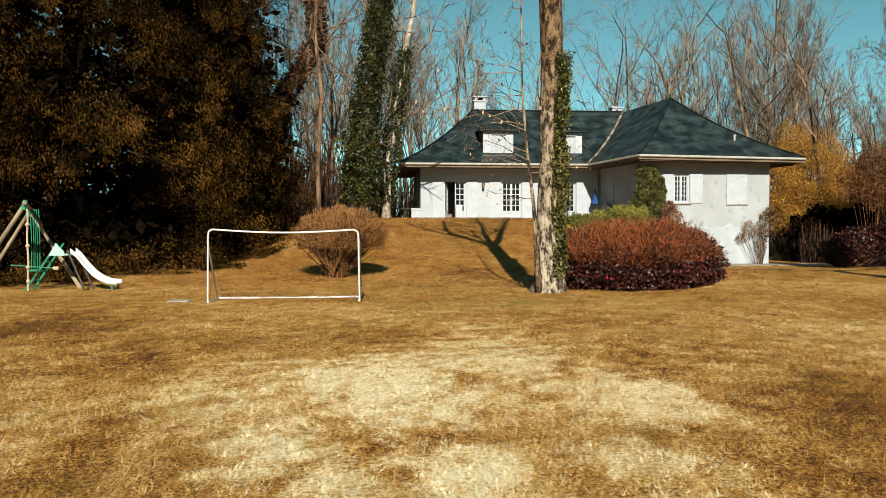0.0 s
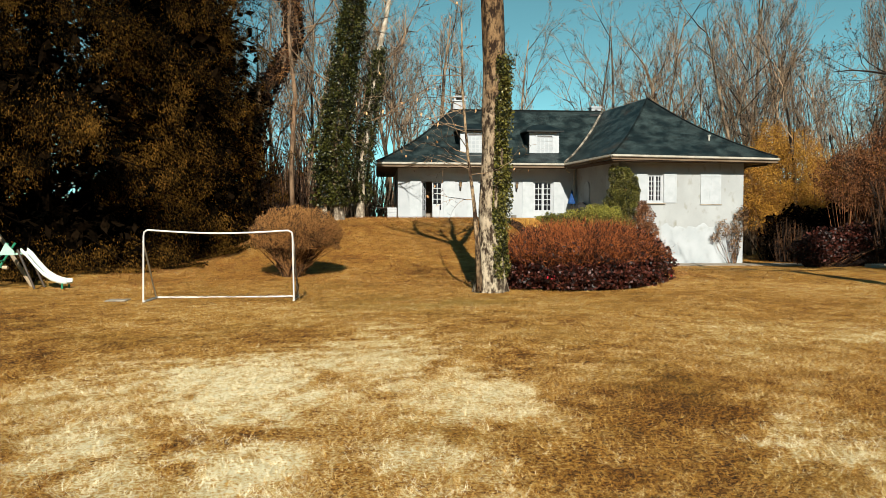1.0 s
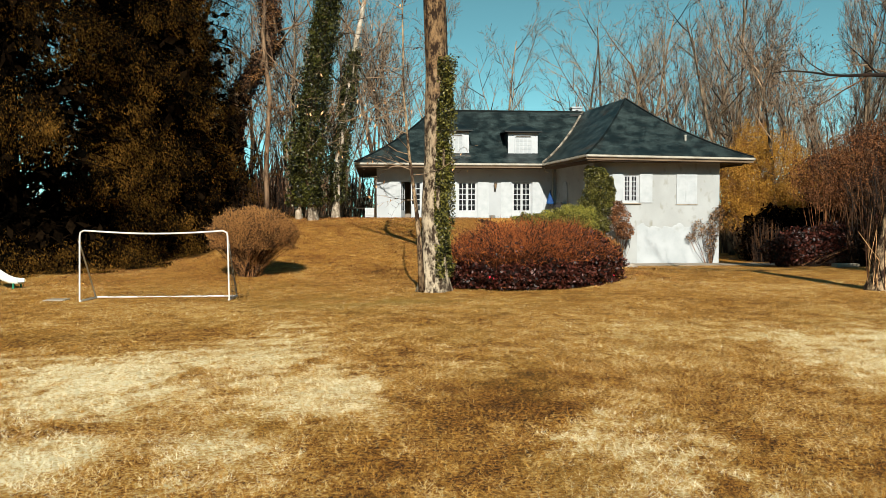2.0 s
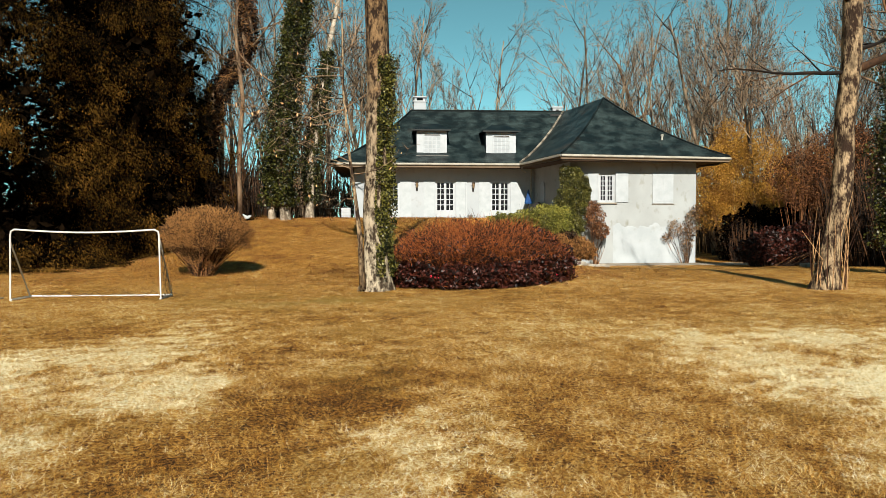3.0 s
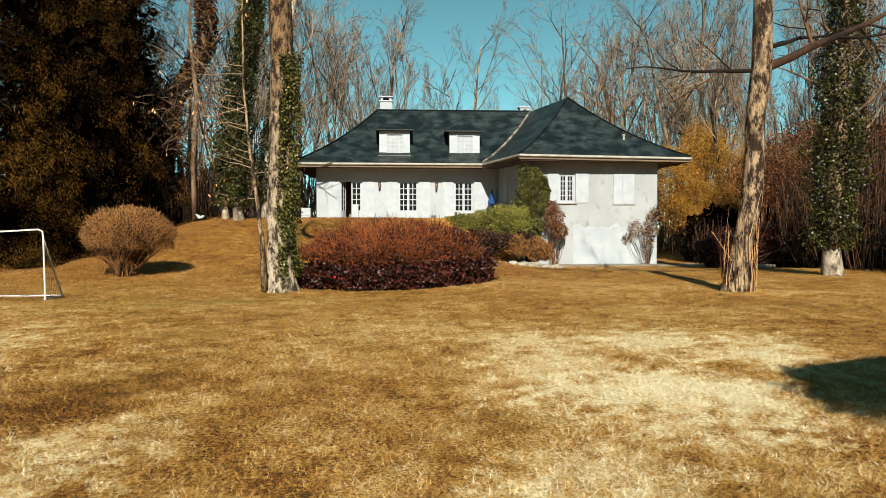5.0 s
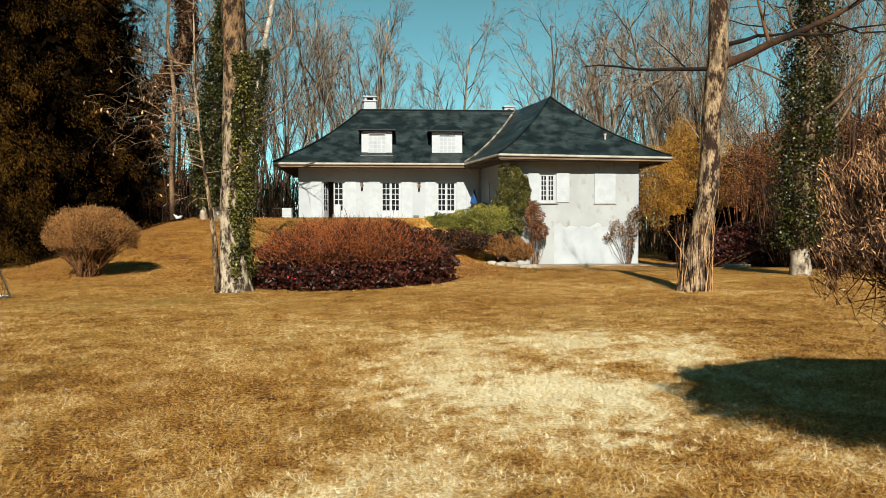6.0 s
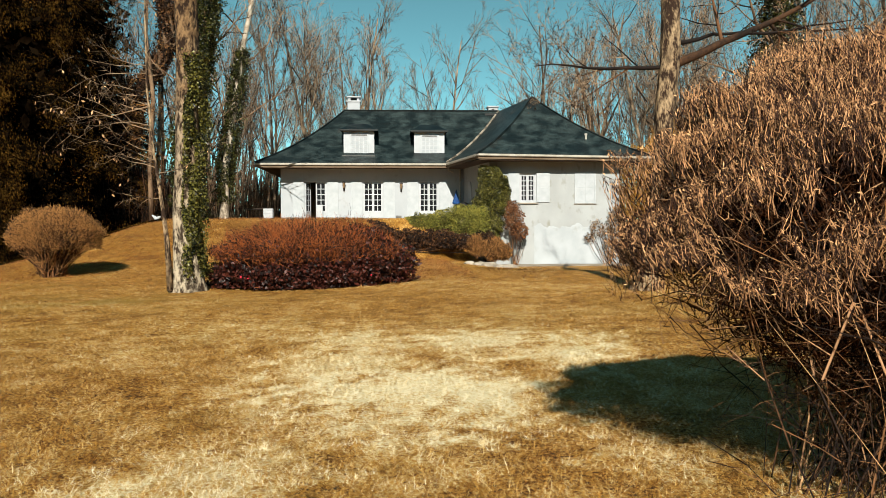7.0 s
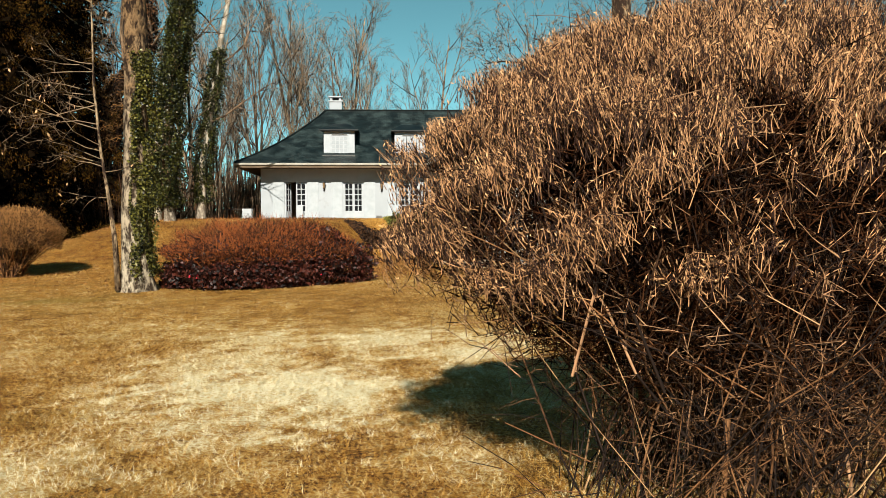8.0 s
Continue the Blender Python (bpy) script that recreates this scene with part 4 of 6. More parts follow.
# ---------- football goal ----------
goal = empty("football_goal", "small white tubular football goal with torn net", "goal")
gl, gr, gy0, gy1, gh = -1.5, 1.40, 15.25, 16.05, 1.44
zl, zr = 0.02, 0.02
s = Shape()
s.tube([(gl, gy0, zl), (gl + 0.02, gy0, gh - 0.12), (gl + 0.035, gy0, gh - 0.04), (gl + 0.1, gy0, gh)], 0.017, 8)
s.make("post", M_STEEL, goal)
s = Shape()
s.tube([(gr + 0.02, gy0, zr), (gr, gy0, gh - 0.14), (gr - 0.015, gy0, gh - 0.05), (gr - 0.09, gy0, gh - 0.01)], 0.017, 8)
s.make("post", M_STEEL, goal)
s = Shape()
s.tube([(gl + 0.1 + (gr - gl - 0.19) * k / 10, gy0, gh - 0.06 * math.sin(math.pi * k / 10) - 0.01 * k / 10) for k in range(11)], 0.017, 8)
s.make("crossbar", M_STEEL, goal)
for x in (gl, gr):
    s = Shape()
    s.tube([(x + 0.01, gy0, gh - 0.22), (x + 0.03, gy1 - 0.05, 0.06), (x + 0.03, gy1, 0.035)], 0.017, 6)
    s.make("stay", M_STEEL, goal)
    s = Shape()
    s.tube([(x + 0.01, gy0, 0.035), (x + 0.03, gy1, 0.035)], 0.022, 6)
    s.make("ground_bar", M_STEEL, goal)
s = Shape()
s.tube([(gl + 0.03, gy1, 0.04), (0, gy1, 0.03), (gr + 0.03, gy1, 0.04)], 0.019, 8)
s.make("rear_bar", M_STEEL, goal)
s = Shape()
for k in range(9):       # what is left of the net hangs by the right stay
    zz = 0.1 + k * 0.12
    s.tube([(gr + 0.01, gy0 + 0.02, zz), (gr + 0.05, gy0 + 0.4 * (1 - zz / 1.4), zz - 0.05), (gr + 0.03, gy1 - (gy1 - gy0) * zz / 1.25, zz)], 0.005, 3)
for k in range(6):
    y = gy0 + 0.1 + k * 0.11
    s.tube([(gr + 0.02, y, 0.04), (gr + 0.06, y, 0.3), (gr + 0.03, y - 0.05, max(0.35, 1.2 - k * 0.2))], 0.005, 3)
for k in range(14):
    x = gl + 0.25 + k * 0.2
    s.tube([(x, gy1, 0.05), (x + 0.1, gy1 - 0.12, 0.05 + 0.05 * (k % 3)), (x + 0.2, gy1, 0.05)], 0.005, 3)
s.make("net", M_NET, goal, "torn dark net remnants")
s = Shape()
s.box(-2.35, -1.95, 15.55, 15.95, 0.0, 0.03, None, 0.012)
tagged(s.make("white_slab", M_STONE), "pale flat slab lying in the grass", "slab")

# ---------- swing set with slide ----------
sw = empty("swing_set", "timber swing set with green ropes and pale slide", "swing set", at=(0.26, 0, 0))


def pole(a, b, r, name, mat, label=""):
    s = Shape()
    s.tube([a, Vector(a).lerp(Vector(b), 0.5), b], [r, r * 0.98, r * 0.95], 8)
    return s.make(name, mat, sw, label)


pole((-7.8, 18.3, -0.03), (-6.57, 18.6, 2.05), 0.05, "leg", M_POST)
pole((-8.55, 20.6, -0.03), (-7.12, 20.0, 1.86), 0.05, "leg", M_POST)
pole((-5.83, 19.8, -0.03), (-7.08, 20.0, 1.88), 0.05, "leg", M_POST)
pole((-6.53, 18.45, 2.06), (-7.12, 20.15, 1.92), 0.05, "beam", M_POST)
for p in ((-6.57, 18.6, 2.0), (-7.08, 19.98, 1.86)):
    s = Shape()
    s.tube([(p[0] - 0.05, p[1], p[2] - 0.1), (p[0], p[1], p[2] + 0.12)], [0.075, 0.05], 8)
    s.make("bracket", M_GREENP, sw, "green corner bracket")
s = Shape()
s.tube([(-6.55, 18.6, 2.0)] + [(-6.54 + 0.01 * math.sin(k), 18.6, 2.0 - k * 0.165) for k in range(1, 13)], 0.022, 6)
for k in (3, 6, 9, 11):
    s.tube([(-6.54, 18.6, 2.05 - k * 0.165 - 0.05), (-6.54, 18.6, 2.05 - k * 0.165), (-6.54, 18.6, 2.05 - k * 0.165 + 0.05)], [0.025, 0.055, 0.025], 8)
s.make("climbing_rope", M_ROPE, sw, "knotted pale climbing rope")
for x, y in ((-6.83, 19.42), (-6.81, 19.5), (-6.8, 19.56), (-6.78, 19.62), (-6.75, 19.68)):
    s = Shape()
    s.tube([(x, y, 1.94), (x + 0.02, y, 1.2), (x + 0.01, y, 0.46)], 0.012, 6)
    s.make("swing_rope", M_GREENP, sw, "green swing rope")
s = Shape()
s.box(-6.95, -6.66, 19.4, 19.7, 0.42, 0.46, None, 0.015)
s.make("swing_seat", M_GREENP, sw)
pole((-6.92, 18.6, 0.62), (-5.94, 18.6, 0.54), 0.013, "trapeze_bar", M_GREENP)
s = Shape()
s.tube([(-5.98, 18.6, 0.54), (-5.86, 18.6, 0.535)], [0.04, 0.045], 8)
s.make("bar_end", M_ROPE, sw)
# slide: side ladder, platform board and chute
for a, b in (((-6.78, 19.0, 0.0), (-6.1, 19.15, 1.1)), ((-6.78, 19.45, 0.0), (-6.1, 19.5, 1.1)), ((-5.82, 19.0, 0.95), (-5.42, 18.95, 0.0)), ((-5.82, 19.5, 0.95), (-5.42, 19.5, 0.0))):
    pole(a, b, 0.03, "slide_support", M_GREENP if a[0] < -6 else M_DARK)
for k in range(1, 5):
    p = Vector((-6.78, 19.0, 0)).lerp(Vector((-6.1, 19.15, 1.1)), k / 5)
    pole(p, p + Vector((0, 0.42, 0)), 0.02, "rung", M_GREENP)
s = Shape()
s.add([(-6.22, 18.93, 0.82), (-5.85, 18.93, 0.82), (-5.88, 18.93, 0.92), (-6.06, 18.93, 1.12), (-6.22, 18.97, 0.82), (-5.85, 18.97, 0.82), (-5.88, 18.97, 0.92), (-6.06, 18.97, 1.12)],
      [(0, 1, 2, 3), (7, 6, 5, 4), (0, 4, 5, 1), (1, 5, 6, 2), (2, 6, 7, 3), (3, 7, 4, 0)])
s.make("side_board", M_TEAL, sw, "pale green side board")
s = Shape()
s.box(-6.2, -5.74, 18.98, 19.5, 0.82, 0.86, None, 0.01)
s.make("platform", M_TEAL, sw)
prof = [(-5.78, 0.90), (-5.66, 0.80), (-5.47, 0.55), (-5.28, 0.34), (-5.1, 0.22), (-4.94, 0.155), (-4.8, 0.135), (-4.72, 0.135)]
sec = [(-0.17, 0.09), (-0.2, 0.07), (-0.18, -0.02), (-0.14, -0.04), (0.14, -0.04), (0.18, -0.02), (0.2, 0.07), (0.17, 0.09), (0.15, 0.0), (-0.15, 0.0)]
vs = [(x, 19.25 + a, zz + b) for x, zz in prof for a, b in sec]
n = len(sec)
fs = [(j * n + i, j * n + (i + 1) % n, (j + 1) * n + (i + 1) % n, (j + 1) * n + i) for j in range(len(prof) - 1) for i in range(n)]
fs += [tuple(range(n))[::-1], tuple(range((len(prof) - 1) * n, len(prof) * n))]
fast("chute", vs, fs, M_SLIDE, sw, "pale plastic slide chute", smooth=True)
pole((-4.82, 19.05, -0.02), (-4.82, 19.05, 0.12), 0.025, "chute_foot", M_GREENP)
pole((-4.82, 19.45, -0.02), (-4.82, 19.45, 0.12), 0.025, "chute_foot", M_GREENP)

# ---------- woody plants ----------


class Wood:
    """Grows a branching skeleton: thick parts as tubes, fine twigs as thin sticks."""

    def __init__(self, seed):
        self.g = np.random.default_rng(seed)
        self.thick, self.t0, self.t1, self.tr = Shape(), [], [], []
        self.tips = []

    def limb(self, p, d, length, r, level, up=0.15, wig=0.18, kids=5, spread=0.75, thin=0.02, sides=6, stop=3, start=0.3, slim=0.5):
        g = self.g
        p, d = np.array(p, float), np.array(d, float)
        d /= np.linalg.norm(d)
        n = 7 if level == 0 else 5 if level == 1 else 3 if level == 2 else 2
        pts, rad, dirs = [p], [r], [d]
        for k in range(n):
            d = d + g.normal(size=3) * wig + [0, 0, up * (0.4 if level == 0 else 1.0)]
            d /= np.linalg.norm(d)
            p = p + d * length / n
            pts.append(p)
            dirs.append(d)
            rad.append(r * (1 - 0.78 * (k + 1) / n))
        if r > thin:
            self.thick.tube([tuple(q) for q in pts], rad, sides if level < 1 else max(4, sides - 2), caps=False)
        else:
            for k in range(n):
                self.t0.append(pts[k])
                self.t1.append(pts[k + 1])
                self.tr.append((rad[k], rad[k + 1] if k < n - 1 else 0.0))
        self.tips.append((pts[-1], d))
        if level >= stop:
            return
        m = max(2, int(kids * (0.8 + 0.5 * g.random())))
        for k in range(m):
            f = start + (1 - start) * (k + g.random()) / m if level == 0 else 0.2 + 0.8 * (k + g.random()) / m
            i = min(n - 1, int(f * n))
            q = pts[i] + (pts[i + 1] - pts[i]) * (f * n - i)
            side = np.cross(dirs[i], g.normal(size=3))
            side /= np.linalg.norm(side) + 1e-9
            nd = dirs[i] * (1 - spread * 0.55) + side * spread
            rr = r * (1 - 0.78 * f) * (slim + 0.2 * g.random())
            self.limb(q, nd, length * (0.34 + 0.22 * g.random()) * (1.15 - 0.45 * f), max(rr, 0.005), level + 1, up, wig * 1.15, kids, spread, thin, sides, stop, start, slim)

    def make(self, parent, bark, twig, trunk="trunk", crown="crown"):
        self.thick.make(trunk, bark, parent, smooth=True)
        if self.t0:
            tr, a, b = np.array(self.tr), np.array(self.t0), np.array(self.t1)
            e = tr[:, 1] == 0
            v, f = joined(prisms(a[~e], b[~e], tr[~e, 0], tr[~e, 1]), spikes(a[e], b[e], tr[e, 0]))
            fast(crown, v, f, twig, parent)


def bare_tree(name, label, seed, h, r, spread, kids, bark, twig, lean=(0, 0, 1), start=0.3, up=0.2, stop=4, thin=0.025, min_tw=1.0, slim=0.5):
    t = empty(name, label, "tree", "bare trees behind the house")
    w = Wood(seed)
    w.limb((0, 0, -0.2), lean, h, r, 0, up=up, wig=0.06, kids=kids, spread=spread, thin=thin, stop=stop, start=start, slim=slim)
    w.tr = [(a * min_tw, b * min_tw) for a, b in w.tr]
    w.make(t, bark, twig)
    return t


# the wood behind: a few grown forms, each repeated at its own turn and size
forms = [bare_tree("bare_tree", "tall bare deciduous tree with pale branches", 11 + k, h, r, sp, kids, M_FARBARK, M_TWIG, start=st, up=u, stop=4, thin=0.03, min_tw=2.5, slim=0.38)
         for k, (h, r, sp, kids, st, u) in enumerate(((18, 0.19, 0.5, 6, 0.2, 0.24), (16, 0.15, 0.44, 7, 0.18, 0.3), (19, 0.22, 0.62, 6, 0.26, 0.16), (14, 0.11, 0.48, 7, 0.12, 0.28)))]
spots = []
g = np.random.default_rng(5)
for k in range(60):
    b = -0.42 + 1.1 * (k + g.random()) / 60      # bearing from the lawn
    if 0.02 < b < 0.16 and k % 2:
        continue
    y = 62 + 40 * g.random()
    spots.append((6 + b * y * 1.15, y, 0.6 + 0.5 * g.random()))
for k in range(9):
    spots.append((-5 + 10 * g.random(), 48 + 16 * g.random(), 0.6 + 0.4 * g.random()))
for k in range(16):
    spots.append((27 + 26 * g.random(), 44 + 18 * g.random(), 0.55 + 0.4 * g.random()))
spots += [(2.0, 55, 0.95), (4.6, 57, 1.0), (5.5, 61, 0.95), (8.0, 59, 1.05), (9.6, 57, 0.8), (14.0, 62, 0.85), (22.0, 60, 0.8), (31.0, 53, 1.0), (33.5, 57, 1.05), (-2, 50, 0.8), (0.8, 47, 0.7)]
spots += [(-3.0, 44, 0.75), (-0.8, 46, 0.8), (-4.5, 46, 0.85), (-5.5, 50, 0.95), (27, 40, 0.7), (30, 38, 0.8), (33, 36, 0.8), (29, 33, 0.65), (32, 31, 0.75), (35, 40, 0.9), (31, 27, 0.7), (27.5, 36, 0.6), (25, 50, 0.75), (27, 53, 0.8), (29, 49, 0.7), (30.5, 52, 0.85), (23, 55, 0.75), (26, 58, 0.9), (32.5, 49, 0.75), (35, 51, 0.85), (20.5, 57, 0.7), (37, 46, 0.8), (24.5, 62, 0.9)]
for k, (x, y, sc) in enumerate(spots):
    src = forms[k % 4]
    m = Matrix.Translation((x, y, float(land(x, y)))) @ Matrix.Rotation(g.random() * 6.28, 4, "Z") @ Matrix.Diagonal((sc, sc, sc * (0.9 + 0.2 * g.random()), 1))
    if k < 4:
        src.matrix_basis = m
    else:
        copy = copy_thing(src, m)
        copy.scale = m.to_scale()
# the dark forked tree over the wing
t = bare_tree("walnut_tree", "dark forked bare tree behind the wing roof", 77, 15, 0.42, 0.85, 6, M_BARK_D, M_TWIG, start=0.45, up=0.1, stop=4, thin=0.03, min_tw=1.4)
t.location = (27.2, 58.5, 0.4)


def thicket(name, label, seed, n, size, h, stem_m, twig_m, group="thicket at the wood's edge", twigs=650, tw=0.014):
    """A bushy thicket of upright stems and fine twigs inside a rough dome of radius size."""
    t = empty(name, label, "bush", group)
    g = np.random.default_rng(seed)
    a, rr = g.random(n) * 6.283, size * 0.75 * np.sqrt(g.random(n))
    base = np.stack([rr * np.cos(a), rr * np.sin(a), np.full(n, -0.1)], 1)
    hh = h * (0.55 + 0.5 * g.random(n)) * (1 - 0.35 * (rr / size) ** 2)
    tip = base * [1.35, 1.35, 0] + np.stack([0.25 * g.normal(size=n), 0.25 * g.normal(size=n), hh], 1)
    mid = (base + tip) / 2 + g.normal(size=(n, 3)) * 0.12
    v1, f1 = prisms(np.concatenate([base, mid]), np.concatenate([mid, tip]), tw * 1.6, tw)
    fast("stem_growth", v1, f1, stem_m, t)
    i, f = g.integers(0, n, twigs), 0.25 + 0.75 * g.random(twigs)
    p0 = mid[i] + (tip[i] - mid[i]) * (2 * f - 1)[:, None]
    d = g.normal(size=(twigs, 3)) * [0.5, 0.5, 0.35] + [0, 0, 0.35]
    v2, f2 = spikes(p0, p0 + d * (0.4 + 0.55 * g.random(twigs))[:, None] * h / 4, tw * 0.75)
    fast("twig_growth", v2, f2, twig_m, t)
    return t


forms = [thicket("thicket_bush", "bare brown thicket bush at the wood's edge", 31, 70, 2.2, 5.0, M_FARBARK, M_TWIG, tw=0.02, twigs=460),
         thicket("thicket_bush", "rust-brown thicket bush at the wood's edge", 32, 70, 2.2, 4.4, M_FARBARK, M_RUSTTWIG, tw=0.02, twigs=460),
         thicket("thicket_bush", "dark brown brush thicket beside the drive", 33, 90, 2.3, 4.6, M_BRUSH, M_BRUSH, tw=0.02, twigs=800)]
g = np.random.default_rng(15)
spots = []
for k in range(70):
    x = -24 + 84 * (k + g.random()) / 70
    spots.append((x, 50 + 9 * g.random() + (3 if 3 < x < 23 else 0), 0.7 + 0.6 * g.random()))
spots += [(-1.6, 39.5, 0.8), (0.0, 41.5, 0.75), (-3.0, 42, 0.9), (1.6, 44, 0.8), (3.0, 46, 0.75), (-1.0, 45, 1.0), (-2.4, 37.5, 0.9), (-1.0, 39.0, 0.9), (-3.6, 40.0, 1.2), (-4.8, 44.0, 1.3)]
spots += [(25.0, 37.5, 0.42), (27.0, 35.5, 0.45), (29.0, 36.5, 0.6), (27.5, 32.0, 0.85), (30.0, 31.0, 1.1), (31.5, 34.0, 1.2), (32.0, 28.0, 1.2), (29.0, 27.5, 0.9), (27.0, 24.5, 0.8), (30.0, 22.0, 1.1), (33.5, 25.0, 1.3),
          (25.5, 20.5, 0.7), (28.0, 18.5, 1.0), (30.0, 40.0, 1.2), (34.0, 38.0, 1.2), (27.5, 39.5, 0.5), (34.0, 44.0, 1.4), (31.0, 45.0, 1.2), (35.0, 31.0, 1.4), (36.0, 36.0, 1.4), (26.0, 28.5, 0.8), (28.0, 29.5, 1.1), (25.2, 24.8, 0.7), (24.8, 34.8, 0.4), (27.5, 21.0, 1.2), (26.8, 26.5, 1.2), (30.5, 33.5, 1.5), (33.0, 41.0, 1.7), (37.0, 41.0, 1.9), (38.0, 33.0, 1.9), (36.0, 27.0, 1.8), (33.0, 21.0, 1.7)]
for k, (x, y, sc) in enumerate(spots):
    # from 76 on, the dark form puts shade into the thickets' colour
    j = k if k < 3 else 1 if 70 <= k < 74 else 2 if k >= 76 else k % 2
    m = Matrix.Translation((x, y, float(land(x, y)))) @ Matrix.Rotation(g.random() * 6.28, 4, "Z") @ Matrix.Diagonal((sc, sc, sc * (0.85 + 0.4 * g.random()), 1))
    if k < 3:
        forms[k].matrix_basis = m
    else:
        c = copy_thing(forms[j], m)
        c.scale = m.to_scale()


def leafy(name, label, seed, blobs, count, size, mat, category="bush", core=None, bottom=None, stems=0, stem_m=None, droop=None, aspect=1.5):
    """A leafy shrub: leaves crowded near the skin of several overlapping lumps, with a few stems inside."""
    t = empty(name, label, category)
    g = np.random.default_rng(seed)
    b = np.array(blobs, float)
    vol = (b[:, 3] * b[:, 4] * b[:, 5]) ** 0.67
    i = g.choice(len(b), count, p=vol / vol.sum())
    d = g.normal(size=(count, 3))
    d /= np.linalg.norm(d, axis=1, keepdims=True)
    rad = 1 - 0.45 * g.random(count) ** 1.6
    lump = 1 + 0.16 * np.sin(5 * d[:, 0] + i) * np.sin(4 * d[:, 1] + 2 * i) + 0.1 * np.sin(11 * d[:, 2] + 7 * d[:, 0])
    c = b[i, :3] + d * b[i, 3:] * (rad * lump)[:, None]
    low = land(c[:, 0], c[:, 1]) + 0.03
    c[:, 2] = np.maximum(c[:, 2], low + 0.05 * g.random(count))
    v, f = leaves(c, size, gen=g, aspect=aspect, droop=None if droop is None else d * 0.4 + np.array(droop))
    fast("foliage", v, f, mat, t)
    if stems:
        k = g.integers(0, count, stems)
        root = b[0, :3] * [1, 1, 0] + (c[k] - b[0, :3]) * [0.25, 0.25, 0]
        root[:, 2] = land(root[:, 0], root[:, 1]) - 0.05
        mid = (root + c[k]) / 2 + g.normal(size=(stems, 3)) * 0.08
        v, f = prisms(np.concatenate([root, mid]), np.concatenate([mid, c[k]]), 0.018, 0.008)
        fast("stem_growth", v, f, stem_m or M_STEM, t)
    return t


# golden-leaved shrubs by the drive
leafy("golden_shrub", "tall shrub with dense golden-orange dead leaves", 41, ((25.9, 40.8, 4.4, 2.2, 1.8, 2.3), (27.9, 42.0, 4.6, 2.2, 2.0, 2.6), (26.5, 40.2, 2.4, 2.3, 1.6, 1.6), (29.1, 40.6, 3.2, 1.8, 1.6, 2.2), (26.9, 42.8, 6.2, 1.4, 1.3, 1.7), (24.5, 41.0, 3.8, 1.5, 1.4, 2.2), (30.7, 40.8, 4.0, 1.8, 1.5, 2.4)), 110000, 0.05, M_ORANGE, stems=160)
leafy("beech_shrub", "rust-brown beech shrub keeping its dead leaves", 42, ((26.6, 35.2, 3.9, 1.5, 1.3, 1.5), (28.4, 34.4, 4.7, 1.9, 1.5, 1.9), (30.4, 33.6, 4.4, 2.0, 1.6, 2.4), (29.0, 34.6, 3.0, 2.4, 1.2, 1.0), (32.2, 32.0, 4.6, 2.2, 1.8, 2.6)), 90000, 0.05, M_BEECH, stems=300, stem_m=M_RUSTTWIG)
leafy("dark_laurel", "dark low evergreen bush beside the drive", 43, ((23.0, 32.4, 0.35, 0.9, 0.8, 0.7), (24.0, 33.0, 0.6, 1.0, 0.8, 0.9), (26.0, 33.4, 0.6, 1.3, 0.9, 1.1), (28.2, 33.0, 0.8, 1.5, 1.0, 1.3)), 12000, 0.10, M_REDLEAF, stems=40)

# near-black leaves put the shade under the trees into colour
leafy("shade_thicket", "near-black leafy thicket standing in for the wood's shade", 143, ((26.0, 38.6, 0.9, 1.8, 1.0, 1.7), (28.6, 37.8, 1.1, 2.0, 1.2, 1.9), (31.5, 36.5, 1.3, 2.4, 1.4, 2.1), (34.0, 33.5, 1.4, 2.2, 2.2, 2.3), (33.0, 29.0, 1.3, 2.0, 2.4, 2.0), (30.5, 25.5, 1.1, 1.8, 2.0, 1.9), (28.0, 22.5, 0.9, 1.6, 1.6, 1.6)), 42000, 0.15, M_SHADED, "thicket")

# planting along the wing's foot
leafy("green_hedge", "sunlit yellow-green evergreen hedge on the bank", 44, ((11.9, 36.6, 1.65, 0.75, 0.6, 0.55), (12.9, 36.2, 1.75, 0.85, 0.7, 0.6), (13.9, 35.8, 1.85, 0.85, 0.7, 0.75), (14.6, 35.6, 1.7, 0.7, 0.7, 0.8)), 40000, 0.04, M_GREEN, "hedge", stems=60)
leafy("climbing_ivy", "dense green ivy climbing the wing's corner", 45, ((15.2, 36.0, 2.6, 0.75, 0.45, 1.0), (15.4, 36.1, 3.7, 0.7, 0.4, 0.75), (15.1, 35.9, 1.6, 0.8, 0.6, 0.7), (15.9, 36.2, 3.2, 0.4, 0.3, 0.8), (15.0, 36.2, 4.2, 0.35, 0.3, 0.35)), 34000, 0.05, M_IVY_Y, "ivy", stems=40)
leafy("red_creeper", "dark red-leaved shrub against the wing wall", 46, ((16.4, 35.9, 1.9, 0.5, 0.35, 0.75), (16.7, 35.9, 1.3, 0.45, 0.35, 0.45), (16.3, 35.9, 2.5, 0.3, 0.25, 0.3)), 3600, 0.052, M_RUSTLEAF, stems=18)
leafy("dry_grass_clump", "round clump of tan dry grass on the bank", 47, ((15.2, 34.3, 0.45, 0.55, 0.5, 0.55), (14.4, 34.6, 0.6, 0.45, 0.4, 0.5), (15.7, 34.6, 0.3, 0.4, 0.35, 0.4)), 15000, 0.016, M_TAN2, "grass clump", droop=(0, 0, 0.6), aspect=13)
